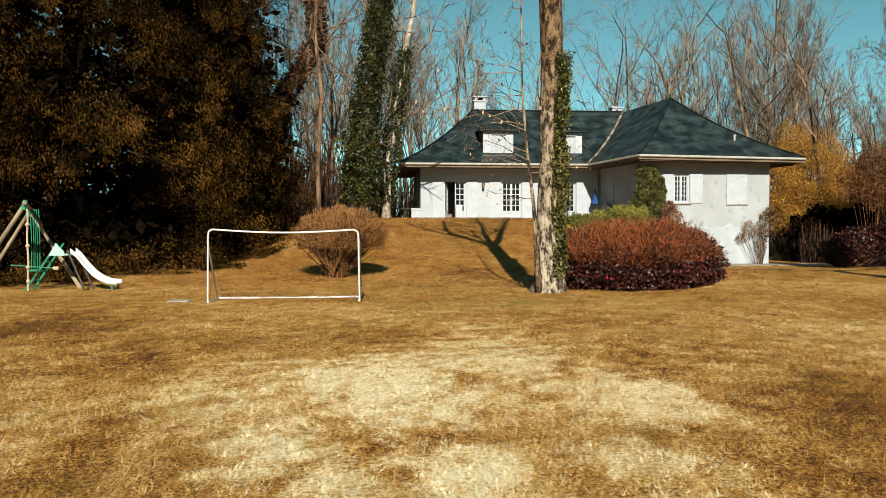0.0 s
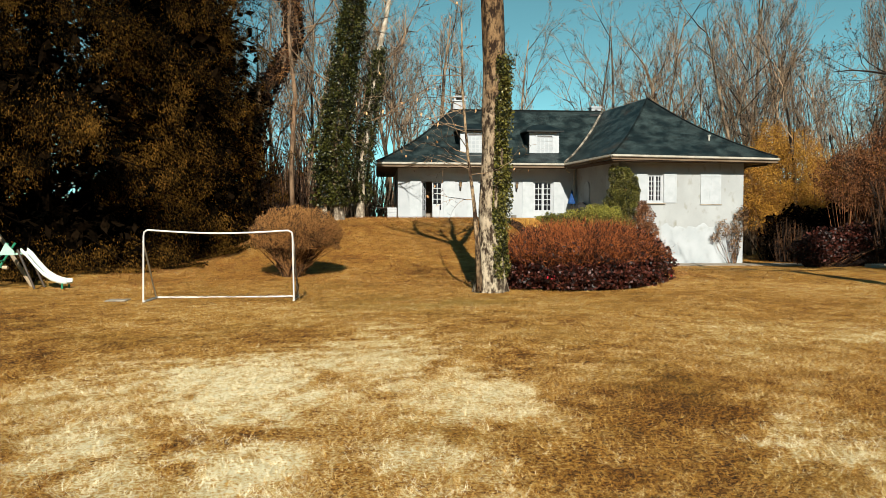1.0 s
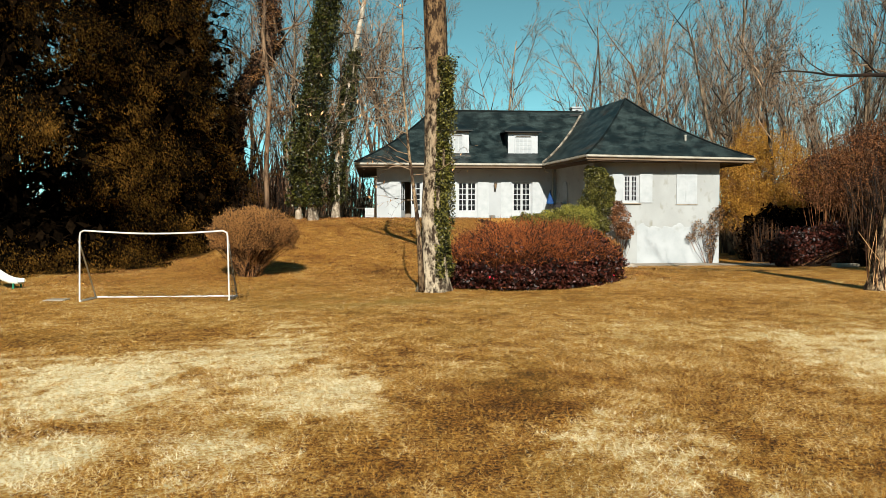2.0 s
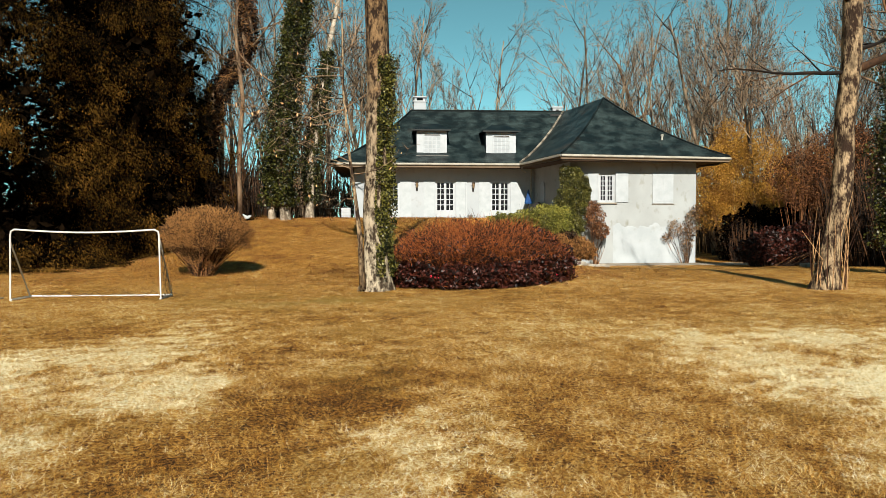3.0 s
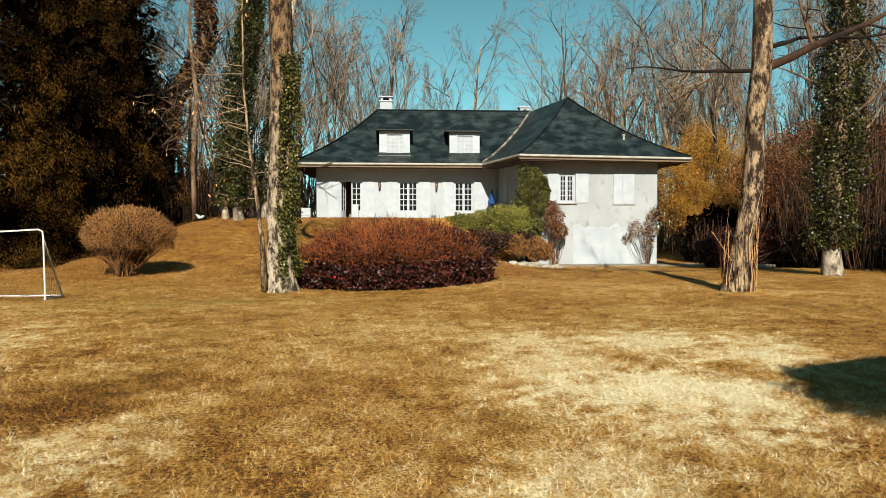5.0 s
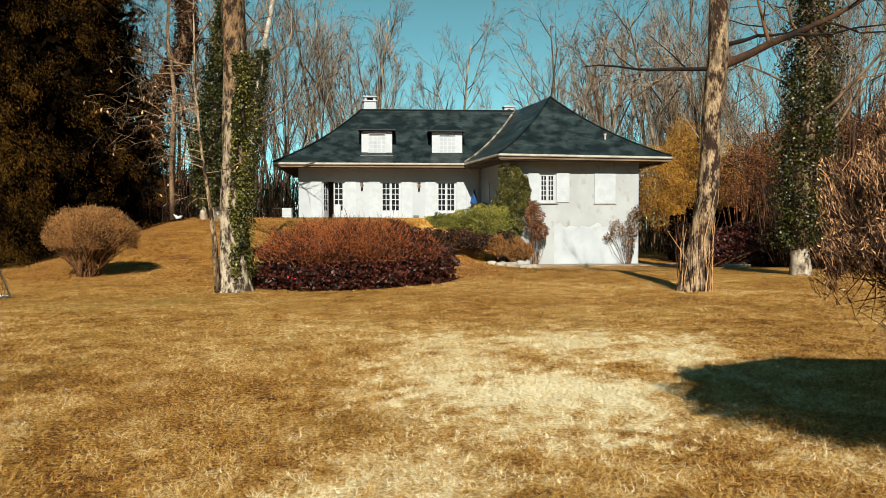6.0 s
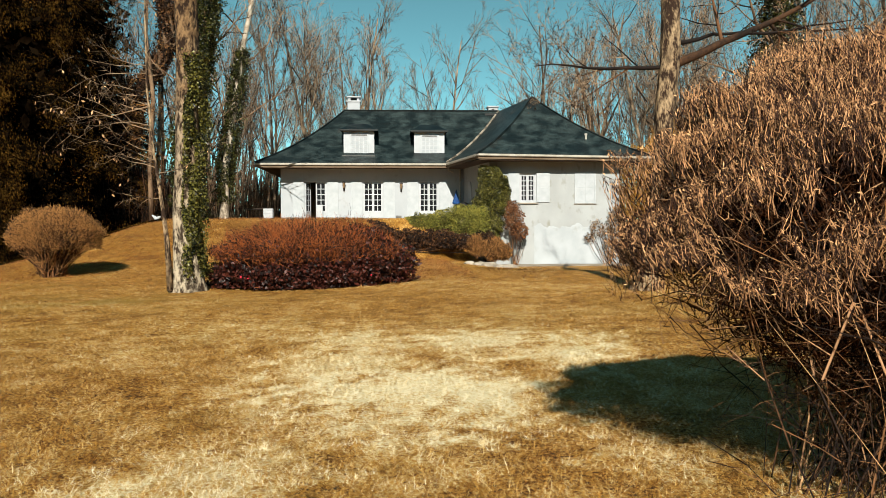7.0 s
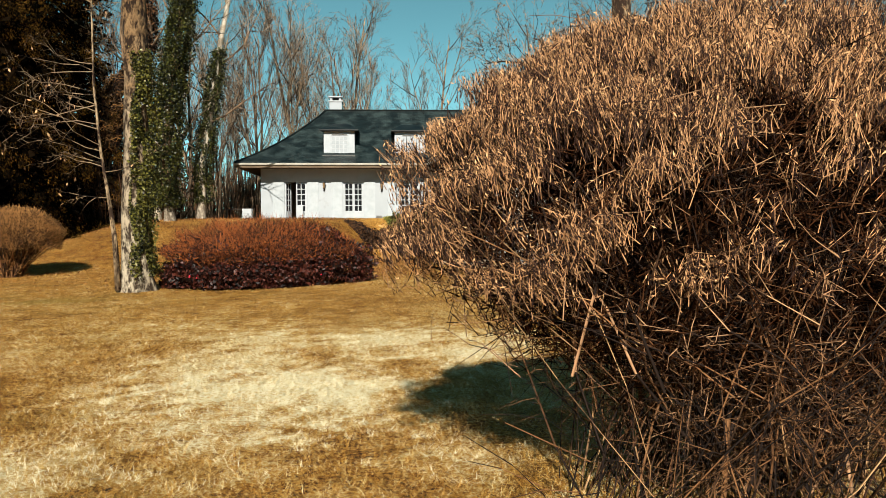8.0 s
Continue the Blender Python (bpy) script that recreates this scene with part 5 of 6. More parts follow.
leafy("bank_shrub", "low brown undergrowth on the planted bank", 48, ((10.2, 35.2, 0.9, 0.9, 0.6, 0.6), (11.3, 35.2, 0.9, 0.9, 0.6, 0.55), (12.5, 35.2, 0.9, 1.0, 0.6, 0.5), (13.6, 34.9, 0.8, 0.9, 0.6, 0.4), (14.8, 35.0, 0.7, 0.6, 0.5, 0.6)), 11000, 0.07, M_BRUSH, stems=60)
leafy("wall_climber", "half-bare climber with brown leaves on the wing wall", 49, ((21.3, 36.35, 0.9, 0.35, 0.22, 1.1), (21.6, 36.35, 1.7, 0.35, 0.22, 0.8), (20.7, 36.4, 1.4, 0.35, 0.15, 0.5), (20.3, 36.4, 0.95, 0.3, 0.14, 0.25), (21.75, 36.3, 2.2, 0.25, 0.2, 0.4)), 2100, 0.052, M_CLIMB, stems=16)


def shrub(name, label, seed, base, centre, radii, stems, twigs, leaf_n, leaf_s, mats, tw=0.004, stem_r=0.008, clip=0.25, foot=0.22, up=0.25, category="bush", leaf_droop=None, tlen=0.2, tangle=0.05, clump=0.0, side_len=None, rot=0.0, leaf_top=9.0):
    """A twiggy shrub clipped to a dome: stems fan out of a narrow foot, twigs and dry leaves crowd the skin."""
    t = empty(name, label, category)
    g = np.random.default_rng(seed)
    base, centre, radii = np.array(base, float), np.array(centre, float), np.array(radii, float)
    turn = np.array(Matrix.Rotation(radians(rot), 3, "Z"))

    def skin(n, deep, flat=0.0):
        d = g.normal(size=(n, 3))
        d /= np.linalg.norm(d, axis=1, keepdims=True)
        d[:, 2] = np.where(d[:, 2] < -clip, np.abs(d[:, 2]) * 0.6, d[:, 2])
        if clump:      # shoots gather in uneven tufts, with gaps to see in by
            u, w = np.arctan2(d[:, 1], d[:, 0]) * 1.6, d[:, 2] * 2.2
            hole = fnoise(u, w, 1.5, seed) + 0.3 * g.random(n) < 0.36 + clump
            d[hole] = d[g.permutation(np.flatnonzero(~hole))[np.arange(hole.sum()) % (~hole).sum()]] + 0.05 * g.normal(size=(hole.sum(), 3))
        k = 1 + (0.07 + 0.1 * clump) * np.sin(6 * d[:, 0] + seed) * np.sin(5 * d[:, 1]) + 0.05 * np.sin(13 * d[:, 0] + 9 * d[:, 2])
        return centre + (d * radii * (k * (1 - deep * g.random(n) ** 1.5))[:, None]) @ turn.T, d @ turn.T

    tip, _ = skin(stems, 0.5)
    a, rr = g.random(stems) * 6.283, foot * np.sqrt(g.random(stems))
    root = base + np.stack([rr * np.cos(a) * radii[0], rr * np.sin(a) * radii[1], np.full(stems, -0.06)], 1) @ turn.T
    ctrl = root + (tip - root) * [0.42, 0.42, 0.62] + g.normal(size=(stems, 3)) * tangle * radii
    p0, p1, r0, r1 = [], [], [], []
    ts = np.linspace(0, 1, 6)
    rs = stem_r * g.uniform(0.5, 1.5, stems)
    pts = [((1 - s) ** 2)[..., None] * root + (2 * s * (1 - s))[..., None] * ctrl + (s * s)[..., None] * tip for s in (np.full(stems, q) for q in ts)]
    for q in range(5):
        p0.append(pts[q]), p1.append(pts[q + 1])
        r0.append(rs * (1 - 0.7 * ts[q])), r1.append(rs * (1 - 0.7 * ts[q + 1]))
    v, f = prisms(np.concatenate(p0), np.concatenate(p1), np.concatenate(r0), np.concatenate(r1))
    fast("stem_growth", v, f, mats[0], t)
    # twigs: side shoots of the stems and short ones on the skin
    n1 = int(twigs * 0.4)
    i, s = g.integers(0, stems, n1), 0.12 + 0.88 * g.random(n1)
    q0 = ((1 - s) ** 2)[:, None] * root[i] + (2 * s * (1 - s))[:, None] * ctrl[i] + (s * s)[:, None] * tip[i]
    d0 = (tip[i] - root[i])
    d0 /= np.linalg.norm(d0, axis=1, keepdims=True)
    d0 = d0 * 0.5 + g.normal(size=(n1, 3)) * (0.8 if side_len else 0.55) + [0, 0, up * (0.3 if side_len else 0.8)]
    q1, nrm = skin(twigs - n1, 0.3)
    d1 = nrm * 0.5 + [0, 0, up * 1.8] + g.normal(size=q1.shape) * 0.36
    q, d = np.concatenate([q0, q1 - d1 * tlen * 0.5]), np.concatenate([d0, d1])
    ln = (np.where(np.arange(len(q)) < n1, side_len or tlen, tlen) * (0.4 + 1.1 * g.random(len(q))))[:, None]
    mid = q + d * ln * 0.5
    end = mid + (d + g.normal(size=d.shape) * 0.3) * ln * 0.5
    for some in (q, mid, end):
        some[:, 2] = np.maximum(some[:, 2], land(some[:, 0], some[:, 1]) + 0.01)
    v, f = prisms(q, mid, tw, tw * 0.75)
    v, f = joined((v, f), spikes(mid, end, tw * 0.8))
    fast("twig_growth", v, f, mats[1], t)
    if leaf_n:
        j = g.integers(0, len(end), leaf_n)
        c = mid[j] + (end[j] - mid[j]) * g.random(leaf_n)[:, None] + g.normal(size=(leaf_n, 3)) * 0.012
        c = c[c[:, 2] < leaf_top + 0.25 * g.normal(size=leaf_n)]
        v, f = leaves(c, leaf_s, gen=g, aspect=1.9, droop=leaf_droop)
        fast("dry_foliage", v, f, mats[2], t)
    return t


shrub("ball_shrub", "clipped bare tan shrub with a rounded crown", 51, (0.68, 21.9, 0.0), (0.78, 21.9, 1.22), (1.32, 1.1, 0.86), 320, 30000, 7000, 0.022, (M_STEM, M_TAN2, M_TAN2), tw=0.0055, stem_r=0.018, clip=0.42, foot=0.2, up=0.16, tlen=0.12)


def spiraea(seed, foot, centre, rx, ry, up_r, low_r):
    """A great old shrub: bare legs crossing in a dark hollow, a dense rounded crown of short upright shoots with dry flower heads."""
    t = empty("flowering_shrub", "large dense rounded shrub of tan twigs with dry flower heads", "bush")
    g = np.random.default_rng(seed)
    foot, centre = np.array(foot, float), np.array(centre, float)

    def skin(n, deep, low=-1.0):
        d = g.normal(size=(n, 3))
        d /= np.linalg.norm(d, axis=1, keepdims=True)
        d[:, 2] = np.where(d[:, 2] < low, np.abs(d[:, 2]), d[:, 2])
        lump = 0.9 + 0.34 * (fnoise(np.arctan2(d[:, 1], d[:, 0]) * 3.0, d[:, 2] * 3.4, 1.3, seed) - 0.42)
        r = np.stack([np.full(n, rx), np.full(n, ry), np.where(d[:, 2] > 0, up_r, low_r)], 1)
        return centre + d * r * (lump * (1 - deep * g.random(n) ** 1.4))[:, None], d

    def clear(p):
        p[:, 2] = np.maximum(p[:, 2], land(p[:, 0], p[:, 1]) + 0.01)
        return p

    def canes(n, r, name, mat, tip, wild=0.1, bend=0.2, spread=1.0, rise=0.8):
        a, q = g.random(n) * 6.283, spread * np.sqrt(g.random(n))
        root = foot + np.stack([q * np.cos(a) * 1.05, q * np.sin(a) * 0.8, np.full(n, -0.05)], 1)
        ctrl = root + (tip - root) * [bend, bend, rise] + g.normal(size=(n, 3)) * wild * 2
        rs = r * g.uniform(0.5, 1.5, n)
        ts = np.linspace(0, 1, 7)
        pts = [(1 - s) ** 2 * root + 2 * s * (1 - s) * ctrl + s * s * tip + (g.normal(size=(n, 3)) * 0.018 if 0 < s < 1 else 0) for s in ts]
        v, f = prisms(np.concatenate(pts[:-1]), np.concatenate(pts[1:]), np.concatenate([rs * (1 - 0.65 * s) for s in ts[:-1]]), np.concatenate([rs * (1 - 0.65 * s) for s in ts[1:]]))
        fast(name, v, f, mat, t)
        return root, ctrl

    tip, _ = skin(260, 0.35, -0.75)
    root, ctrl = canes(260, 0.005, "stem_growth", M_STEM, tip, 0.2, 0.3, 0.9, 0.66)
    tip2, _ = skin(12, 0.5, 0.0)
    canes(12, 0.012, "trunk_growth", M_STEM, tip2, 0.05, 0.2, 0.6)
    tip3, _ = skin(70, 0.1, -0.1)
    canes(70, 0.0046, "cane_growth", M_CANE, tip3, 0.22, 0.4, 0.8, 0.6)
    # the framework: crooked limbs that fork again and again
    w = Wood(seed + 1)
    far_tip, _ = skin(44, 0.25, -0.6)
    for q in far_tip:
        b = foot + [0.55 * w.g.normal(), 0.42 * w.g.normal(), -0.04]
        d = q - b
        w.limb(b, d / np.linalg.norm(d) + [0, 0, 0.35], 1.1 * np.linalg.norm(d), 0.017, 0, up=-0.03, wig=0.2, kids=6, spread=0.85, thin=0.019, stop=3, start=0.12, slim=0.45)
    a, b, rr = np.array(w.t0), np.array(w.t1), np.array(w.tr) * 0.62
    e = (b - centre) / [rx, ry, 1]
    low = np.hypot(e[:, 0], e[:, 1]) < 0.35 + 0.55 * ramp01(b[:, 2], 0.2, 1.1)     # the limbs lean out as they rise
    e[:, 2] /= np.where(e[:, 2] > 0, up_r, 2.0)
    keep = ((e ** 2).sum(1) < 0.92) & (b[:, 2] > 0.02) & low
    v, f = prisms(a[keep], b[keep], rr[keep, 0], np.maximum(rr[keep, 1], 0.0012))
    fast("branch_growth", v, f, M_LIMB, t)
    # a close mesh of near-black twigs stands in for shade in the crown's heart
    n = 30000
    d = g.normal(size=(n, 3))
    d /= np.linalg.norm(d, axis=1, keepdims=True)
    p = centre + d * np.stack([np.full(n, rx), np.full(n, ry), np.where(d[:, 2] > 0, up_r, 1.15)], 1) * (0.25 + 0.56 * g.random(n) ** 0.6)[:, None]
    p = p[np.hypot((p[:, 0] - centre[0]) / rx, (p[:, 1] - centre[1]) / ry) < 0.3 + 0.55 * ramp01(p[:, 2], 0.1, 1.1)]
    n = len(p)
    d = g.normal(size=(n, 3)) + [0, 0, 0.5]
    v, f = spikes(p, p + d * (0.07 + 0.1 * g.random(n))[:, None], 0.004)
    fast("inner_shade_growth", v, f, M_SHADETWIG, t)
    # side twigs crossing inside, and low sprawling ones
    n = 9000
    i, s = g.integers(0, 260, n), (0.12 + 0.88 * g.random(n))[:, None]
    p = (1 - s) ** 2 * root[i] + 2 * s * (1 - s) * ctrl[i] + s * s * tip[i]
    d = g.normal(size=(n, 3)) * [0.8, 0.8, 0.6] + [0, 0, 0.2]
    ln = (0.06 + 0.26 * g.random(n) ** 2)[:, None]
    inside = lambda q: ((((q - centre) / [rx, ry, 1.0])[:, :2] ** 2).sum(1) < 0.72)  # noqa: E731
    keep = inside(p + d * ln) & (p[:, 2] + d[:, 2] * ln[:, 0] > 0.08)
    p, d, ln = p[keep], d[keep], ln[keep]
    mid = clear(p + d * ln * 0.5)
    end = clear(mid + (d + 0.35 * g.normal(size=d.shape)) * ln * 0.5)
    v, f = prisms(np.concatenate([p, mid]), np.concatenate([mid, end]), 0.0022, 0.0013)
    fast("twig_growth", v, f, M_STEM, t)
    n = 26
    a = g.uniform(2.2, 5.6, n)
    p = foot + np.stack([1.05 * np.cos(a), 0.9 * np.sin(a), 0.05 + 0.3 * g.random(n)], 1)
    d = np.stack([np.cos(a) - 0.2, np.sin(a), 0.3 + 0.3 * g.random(n)], 1) + 0.3 * g.normal(size=(n, 3))
    mid = clear(p + d * 0.16)
    end = clear(mid + (d + 0.4 * g.normal(size=d.shape) - [0, 0, 0.2]) * 0.14)
    v, f = prisms(np.concatenate([p, mid]), np.concatenate([mid, end]), 0.0032, 0.002)
    fast("twig_growth", v, f, M_STEM, t)
    # the crown's shoots, upright and crowded, in uneven tufts
    n = 220000
    p, nrm = skin(n, 0.2, -0.42)
    lumps = 0.6 * vnoise(p[:, 0] + 0.7 * p[:, 1], p[:, 2] * 0.8 + 0.5 * p[:, 1], 5.0, seed) + 0.4 * vnoise(p[:, 0] - 0.6 * p[:, 1], p[:, 2], 12.0, seed + 2)
    keep = (lumps + 0.07 * g.normal(size=n) > 0.585 - 0.17 * ramp01(nrm[:, 2], 0.0, 0.7)) & (g.random(n) < 0.4 + 0.6 * ramp01(nrm[:, 2], -0.5, 0.1))
    p, nrm, lumps = p[keep], nrm[keep], lumps[keep]
    p = p + nrm * (0.16 * (lumps - 0.6))[:, None]
    n = len(p)
    d = nrm * 0.45 + [0, 0, 0.7] + g.normal(size=(n, 3)) * 0.36
    ln = (0.04 + 0.085 * g.random(n) ** 1.4)[:, None]
    q = p - d * ln
    v, f = spikes(q, p + d * 0.01, 0.0027)
    fast("twig_growth", v, f, M_TAN, t)
    j = np.flatnonzero(g.random(n) < 0.8)
    c = p[j] - d[j] * ln[j] * (0.45 * g.random(len(j)))[:, None] + g.normal(size=(len(j), 3)) * 0.006
    v, f = leaves(c, 0.0062, gen=g, aspect=3.6, droop=d[j] * 0.8)
    fast("dry_foliage", v, f, M_TANLEAF, t)
    return t


spiraea(52, (13.48, 3.68, 0.0), (13.74, 3.7, 1.37), 2.24, 1.15, 1.22, 0.72)
# the red hedge: upright stems over dark leaves
shrub("red_hedge", "rounded hedge of red stems over dark red leaves", 53, (8.45, 18.95, 0.0), (8.4, 18.95, 0.78), (2.5, 1.75, 0.92), 1500, 21000, 8000, 0.045, (M_RED, M_RED, M_REDLEAF), tw=0.0055, stem_r=0.010, clip=0.15, foot=0.75, up=0.22, tlen=0.2, tangle=0.1, clump=0.05, rot=24, leaf_top=0.95)
leafy("evergreen_skirt", "low dark red-green leafy skirt of the hedge", 54, ((6.75, 18.2, 0.3, 0.75, 0.9, 0.42), (7.8, 17.7, 0.25, 1.0, 0.8, 0.4), (8.8, 17.9, 0.3, 0.9, 0.8, 0.45), (9.6, 18.7, 0.4, 0.8, 0.85, 0.55), (10.4, 19.8, 0.45, 0.75, 0.8, 0.6), (9.7, 19.3, 0.95, 0.8, 0.8, 0.55)), 26000, 0.062, M_REDLEAF, "hedge", stems=60, stem_m=M_RED)
g = np.random.default_rng(3)
for k in range(6):
    c = Vector((7.0 + 0.25 * g.random() + (2.9 if k > 4 else 0), 17.12, 0.26 + 0.14 * g.random()))
    s = Shape()
    s.tube([c, c + Vector((0.004, -0.018, 0.012)), c + Vector((0.01, -0.03, 0.02))], [0.006, 0.022, 0.016], 7)
    tagged(s.make("red_blossom", M_BERRY), "crimson blossom low in the hedge", "blossom", "blossoms in the hedge")

# ---------- standing trees on the lawn ----------


def trunk_mesh(pts, radii, sides=18, lump=0.09, flare=0.0, seed=0.0):
    """A trunk through pts with uneven bark ridges and a buttressed foot."""
    s = Shape()
    fine, fr = [], []
    for i in range(len(pts) - 1):
        for k in range(8):
            fine.append(Vector(pts[i]).lerp(Vector(pts[i + 1]), k / 8))
            fr.append(radii[i] + (radii[i + 1] - radii[i]) * k / 8)
    fine.append(Vector(pts[-1]))
    fr.append(radii[-1])
    s.tube(fine, fr, sides)
    z0 = pts[0][2]
    out = []
    for j, v in enumerate(s.v):
        c, v = fine[min(j // sides, len(fine) - 1)], Vector(v)
        d = v - c
        a = math.atan2(d.y, d.x)
        k = 1 + lump * noise.noise(Vector((2.2 * math.cos(a), 2.2 * math.sin(a), v.z * 0.8 + seed))) + 0.5 * lump * math.sin(5 * a + v.z * 0.9 + seed)
        k += flare * math.exp(-(v.z - z0) / 0.35) * (0.7 + 0.5 * math.sin(4 * a + seed))
        out.append(tuple(c + d * k))
    s.v = out
    return s


def ivy_coat(pts, radii, count, size, seed, mat, parent, faces=(0, 360), depth=0.12, name="ivy"):
    """Ivy leaves crowded round a trunk, within a range of bearings."""
    g = np.random.default_rng(seed)
    pts, radii = np.array(pts, float), np.array(radii, float)
    seg = np.linalg.norm(np.diff(pts, axis=0), axis=1)
    cum = np.r_[0, np.cumsum(seg)]
    t = g.random(count) * cum[-1]
    c = np.stack([np.interp(t, cum, pts[:, k]) for k in range(3)], 1)
    r = np.interp(t, cum, radii)
    a = np.radians(faces[0] + (faces[1] - faces[0]) * g.random(count))
    patch = np.sin(t * 2.1 + 3 * np.sin(a * 2 + seed)) + 0.6 * np.sin(t * 5.3 + 4 * a)
    keep = patch > (-0.75 if depth < 0.2 else -1.25)
    rr = r * (1 + 0.12 * np.sin(t * 3.7 + 3 * a)) + depth * g.random(count) ** 1.5 * (1.2 + patch)
    c = c + np.stack([np.cos(a) * rr, np.sin(a) * rr, 0.06 * g.normal(size=count)], 1)
    v, f = leaves(c[keep], size, gen=g, aspect=1.1)
    return fast(name, v, f, mat, parent)


oak = empty("oak_tree", "tall grey-barked tree with ivy climbing its side", "tree", "tall trees on the lawn")
opts = [(5.74, 17.4, -0.1), (5.76, 17.4, 0.5), (5.72, 17.4, 1.8), (5.78, 17.4, 3.2), (5.82, 17.4, 5.3), (5.74, 17.4, 7.4)]
orad = [0.36, 0.31, 0.27, 0.255, 0.255, 0.24]
trunk_mesh(opts, orad, 20, 0.12, 0.35, 1.0).make("trunk", M_BARK, oak, "flaking pale grey bark", smooth=True)
w = Wood(61)
for d, ln, r in (((-0.55, 0.1, 1), 7, 0.17), ((0.5, -0.1, 1), 7, 0.16), ((0.05, 0.45, 1.2), 6.5, 0.14), ((-0.3, -0.5, 0.9), 5, 0.1)):
    w.limb((5.74, 17.4, 7.3), d, ln, r, 0, up=0.12, wig=0.1, kids=6, spread=0.7, thin=0.02, stop=3, start=0.2)
w.make(oak, M_BARK, M_TWIG, "branch_growth", "crown")
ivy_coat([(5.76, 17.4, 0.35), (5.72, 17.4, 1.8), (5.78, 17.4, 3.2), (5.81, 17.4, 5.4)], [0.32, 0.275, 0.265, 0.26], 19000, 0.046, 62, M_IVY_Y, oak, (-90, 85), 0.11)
# thin leaning sapling at its foot, twigs hung with dead leaves
sap = empty("sapling", "thin leaning bare sapling with hanging dead leaves", "tree")
w = Wood(64)
spts = [(5.44, 17.12, 0.02), (5.38, 17.1, 1.2), (5.3, 17.05, 2.0), (5.14, 17.0, 3.2), (5.02, 17.0, 4.6), (5.0, 17.0, 6.4), (5.05, 17.0, 8.5)]
w.thick.tube(spts, [0.08, 0.06, 0.042, 0.032, 0.025, 0.018, 0.01], 8)
for k in range(26):
    f = 0.28 + 0.7 * w.g.random()
    i = min(5, int(f * 6))
    q = Vector(spts[i]).lerp(Vector(spts[i + 1]), f * 6 - i)
    a = w.g.normal() * 1.0 + math.pi
    w.limb(q, (math.cos(a), 0.6 * math.sin(a), 0.3), 1.0 + 1.3 * w.g.random(), 0.013, 1, up=-0.03, wig=0.2, kids=4, spread=0.7, thin=0.02, stop=3)
w.make(sap, M_BARK_L, M_TWIG, "trunk", "twig_growth")
g = np.random.default_rng(65)
tips = np.array([p for p, _ in w.tips])
tips = tips[g.random(len(tips)) < 0.3]
v, f = leaves(tips - [0, 0, 0.05], 0.042, gen=g, aspect=2.0, droop=(0, 0, -1.0))
fast("dead_foliage", v, f, M_TANLEAF, sap)

# the tree by the drive with a long limb and suckers round its foot
rt = empty("lime_tree", "brown-barked tree with thin suckers round its foot", "tree", "tall trees on the lawn")
rpts = [(16.22, 16.4, -0.1), (16.28, 16.4, 0.4), (16.34, 16.4, 0.9), (16.46, 16.4, 1.5), (16.60, 16.4, 2.1), (16.66, 16.4, 3.0), (16.66, 16.4, 3.9), (16.80, 16.4, 5.3), (16.80, 16.4, 7.5)]
rrad = [0.32, 0.26, 0.225, 0.21, 0.235, 0.215, 0.205, 0.225, 0.19]
trunk_mesh(rpts, rrad, 18, 0.1, 0.3, 4.0).make("trunk", M_BARK_L, rt, "rough sunlit brown bark", smooth=True)
w = Wood(71)
w.limb((16.85, 16.4, 5.1), (1.0, -0.1, 0.42), 4.6, 0.11, 0, up=0.02, wig=0.14, kids=8, spread=0.8, thin=0.018, stop=3, start=0.2)
w.limb((16.6, 16.4, 5.05), (-1.0, 0.05, 0.0), 2.9, 0.05, 0, up=-0.02, wig=0.1, kids=9, spread=0.7, thin=0.018, stop=3, start=0.15)
w.limb((16.8, 16.4, 7.2), (0.2, 0.1, 1), 5.5, 0.17, 0, up=0.1, wig=0.1, kids=7, spread=0.7, thin=0.02, stop=3)
w.limb((16.8, 16.4, 6.6), (-0.8, -0.2, 0.6), 4.5, 0.09, 0, up=0.04, wig=0.12, kids=8, spread=0.7, thin=0.02, stop=3)
w.limb((16.8, 16.4, 5.6), (0.9, 0.5, 0.12), 3.6, 0.06, 0, up=0.0, wig=0.16, kids=8, spread=0.8, thin=0.018, stop=3)
w.make(rt, M_BRUSH, M_TWIG, "branch_growth", "crown")
g = np.random.default_rng(72)
s = Shape()
for k in range(26):
    a, h = g.random() * 6.28, 0.9 + 1.6 * g.random()
    x, y = 16.3 + 0.36 * math.cos(a), 16.35 + 0.36 * math.sin(a)
    s.tube([(x, y, -0.03), (x + 0.06 * g.normal(), y + 0.05 * g.normal(), h * 0.5), (x + 0.12 * g.normal() + 0.05, y + 0.1 * g.normal(), h)], [0.012, 0.009, 0.004], 5)
s.make("sucker_growth", M_CANE, rt)
tips = np.array([p for p, _ in w.tips])
tips = tips[g.random(len(tips)) < 0.22]
v, f = leaves(tips - [0, 0, 0.03], 0.032, gen=g, aspect=2.0, droop=(0, 0, -1.0))
fast("dead_foliage", v, f, M_CLIMB, rt)


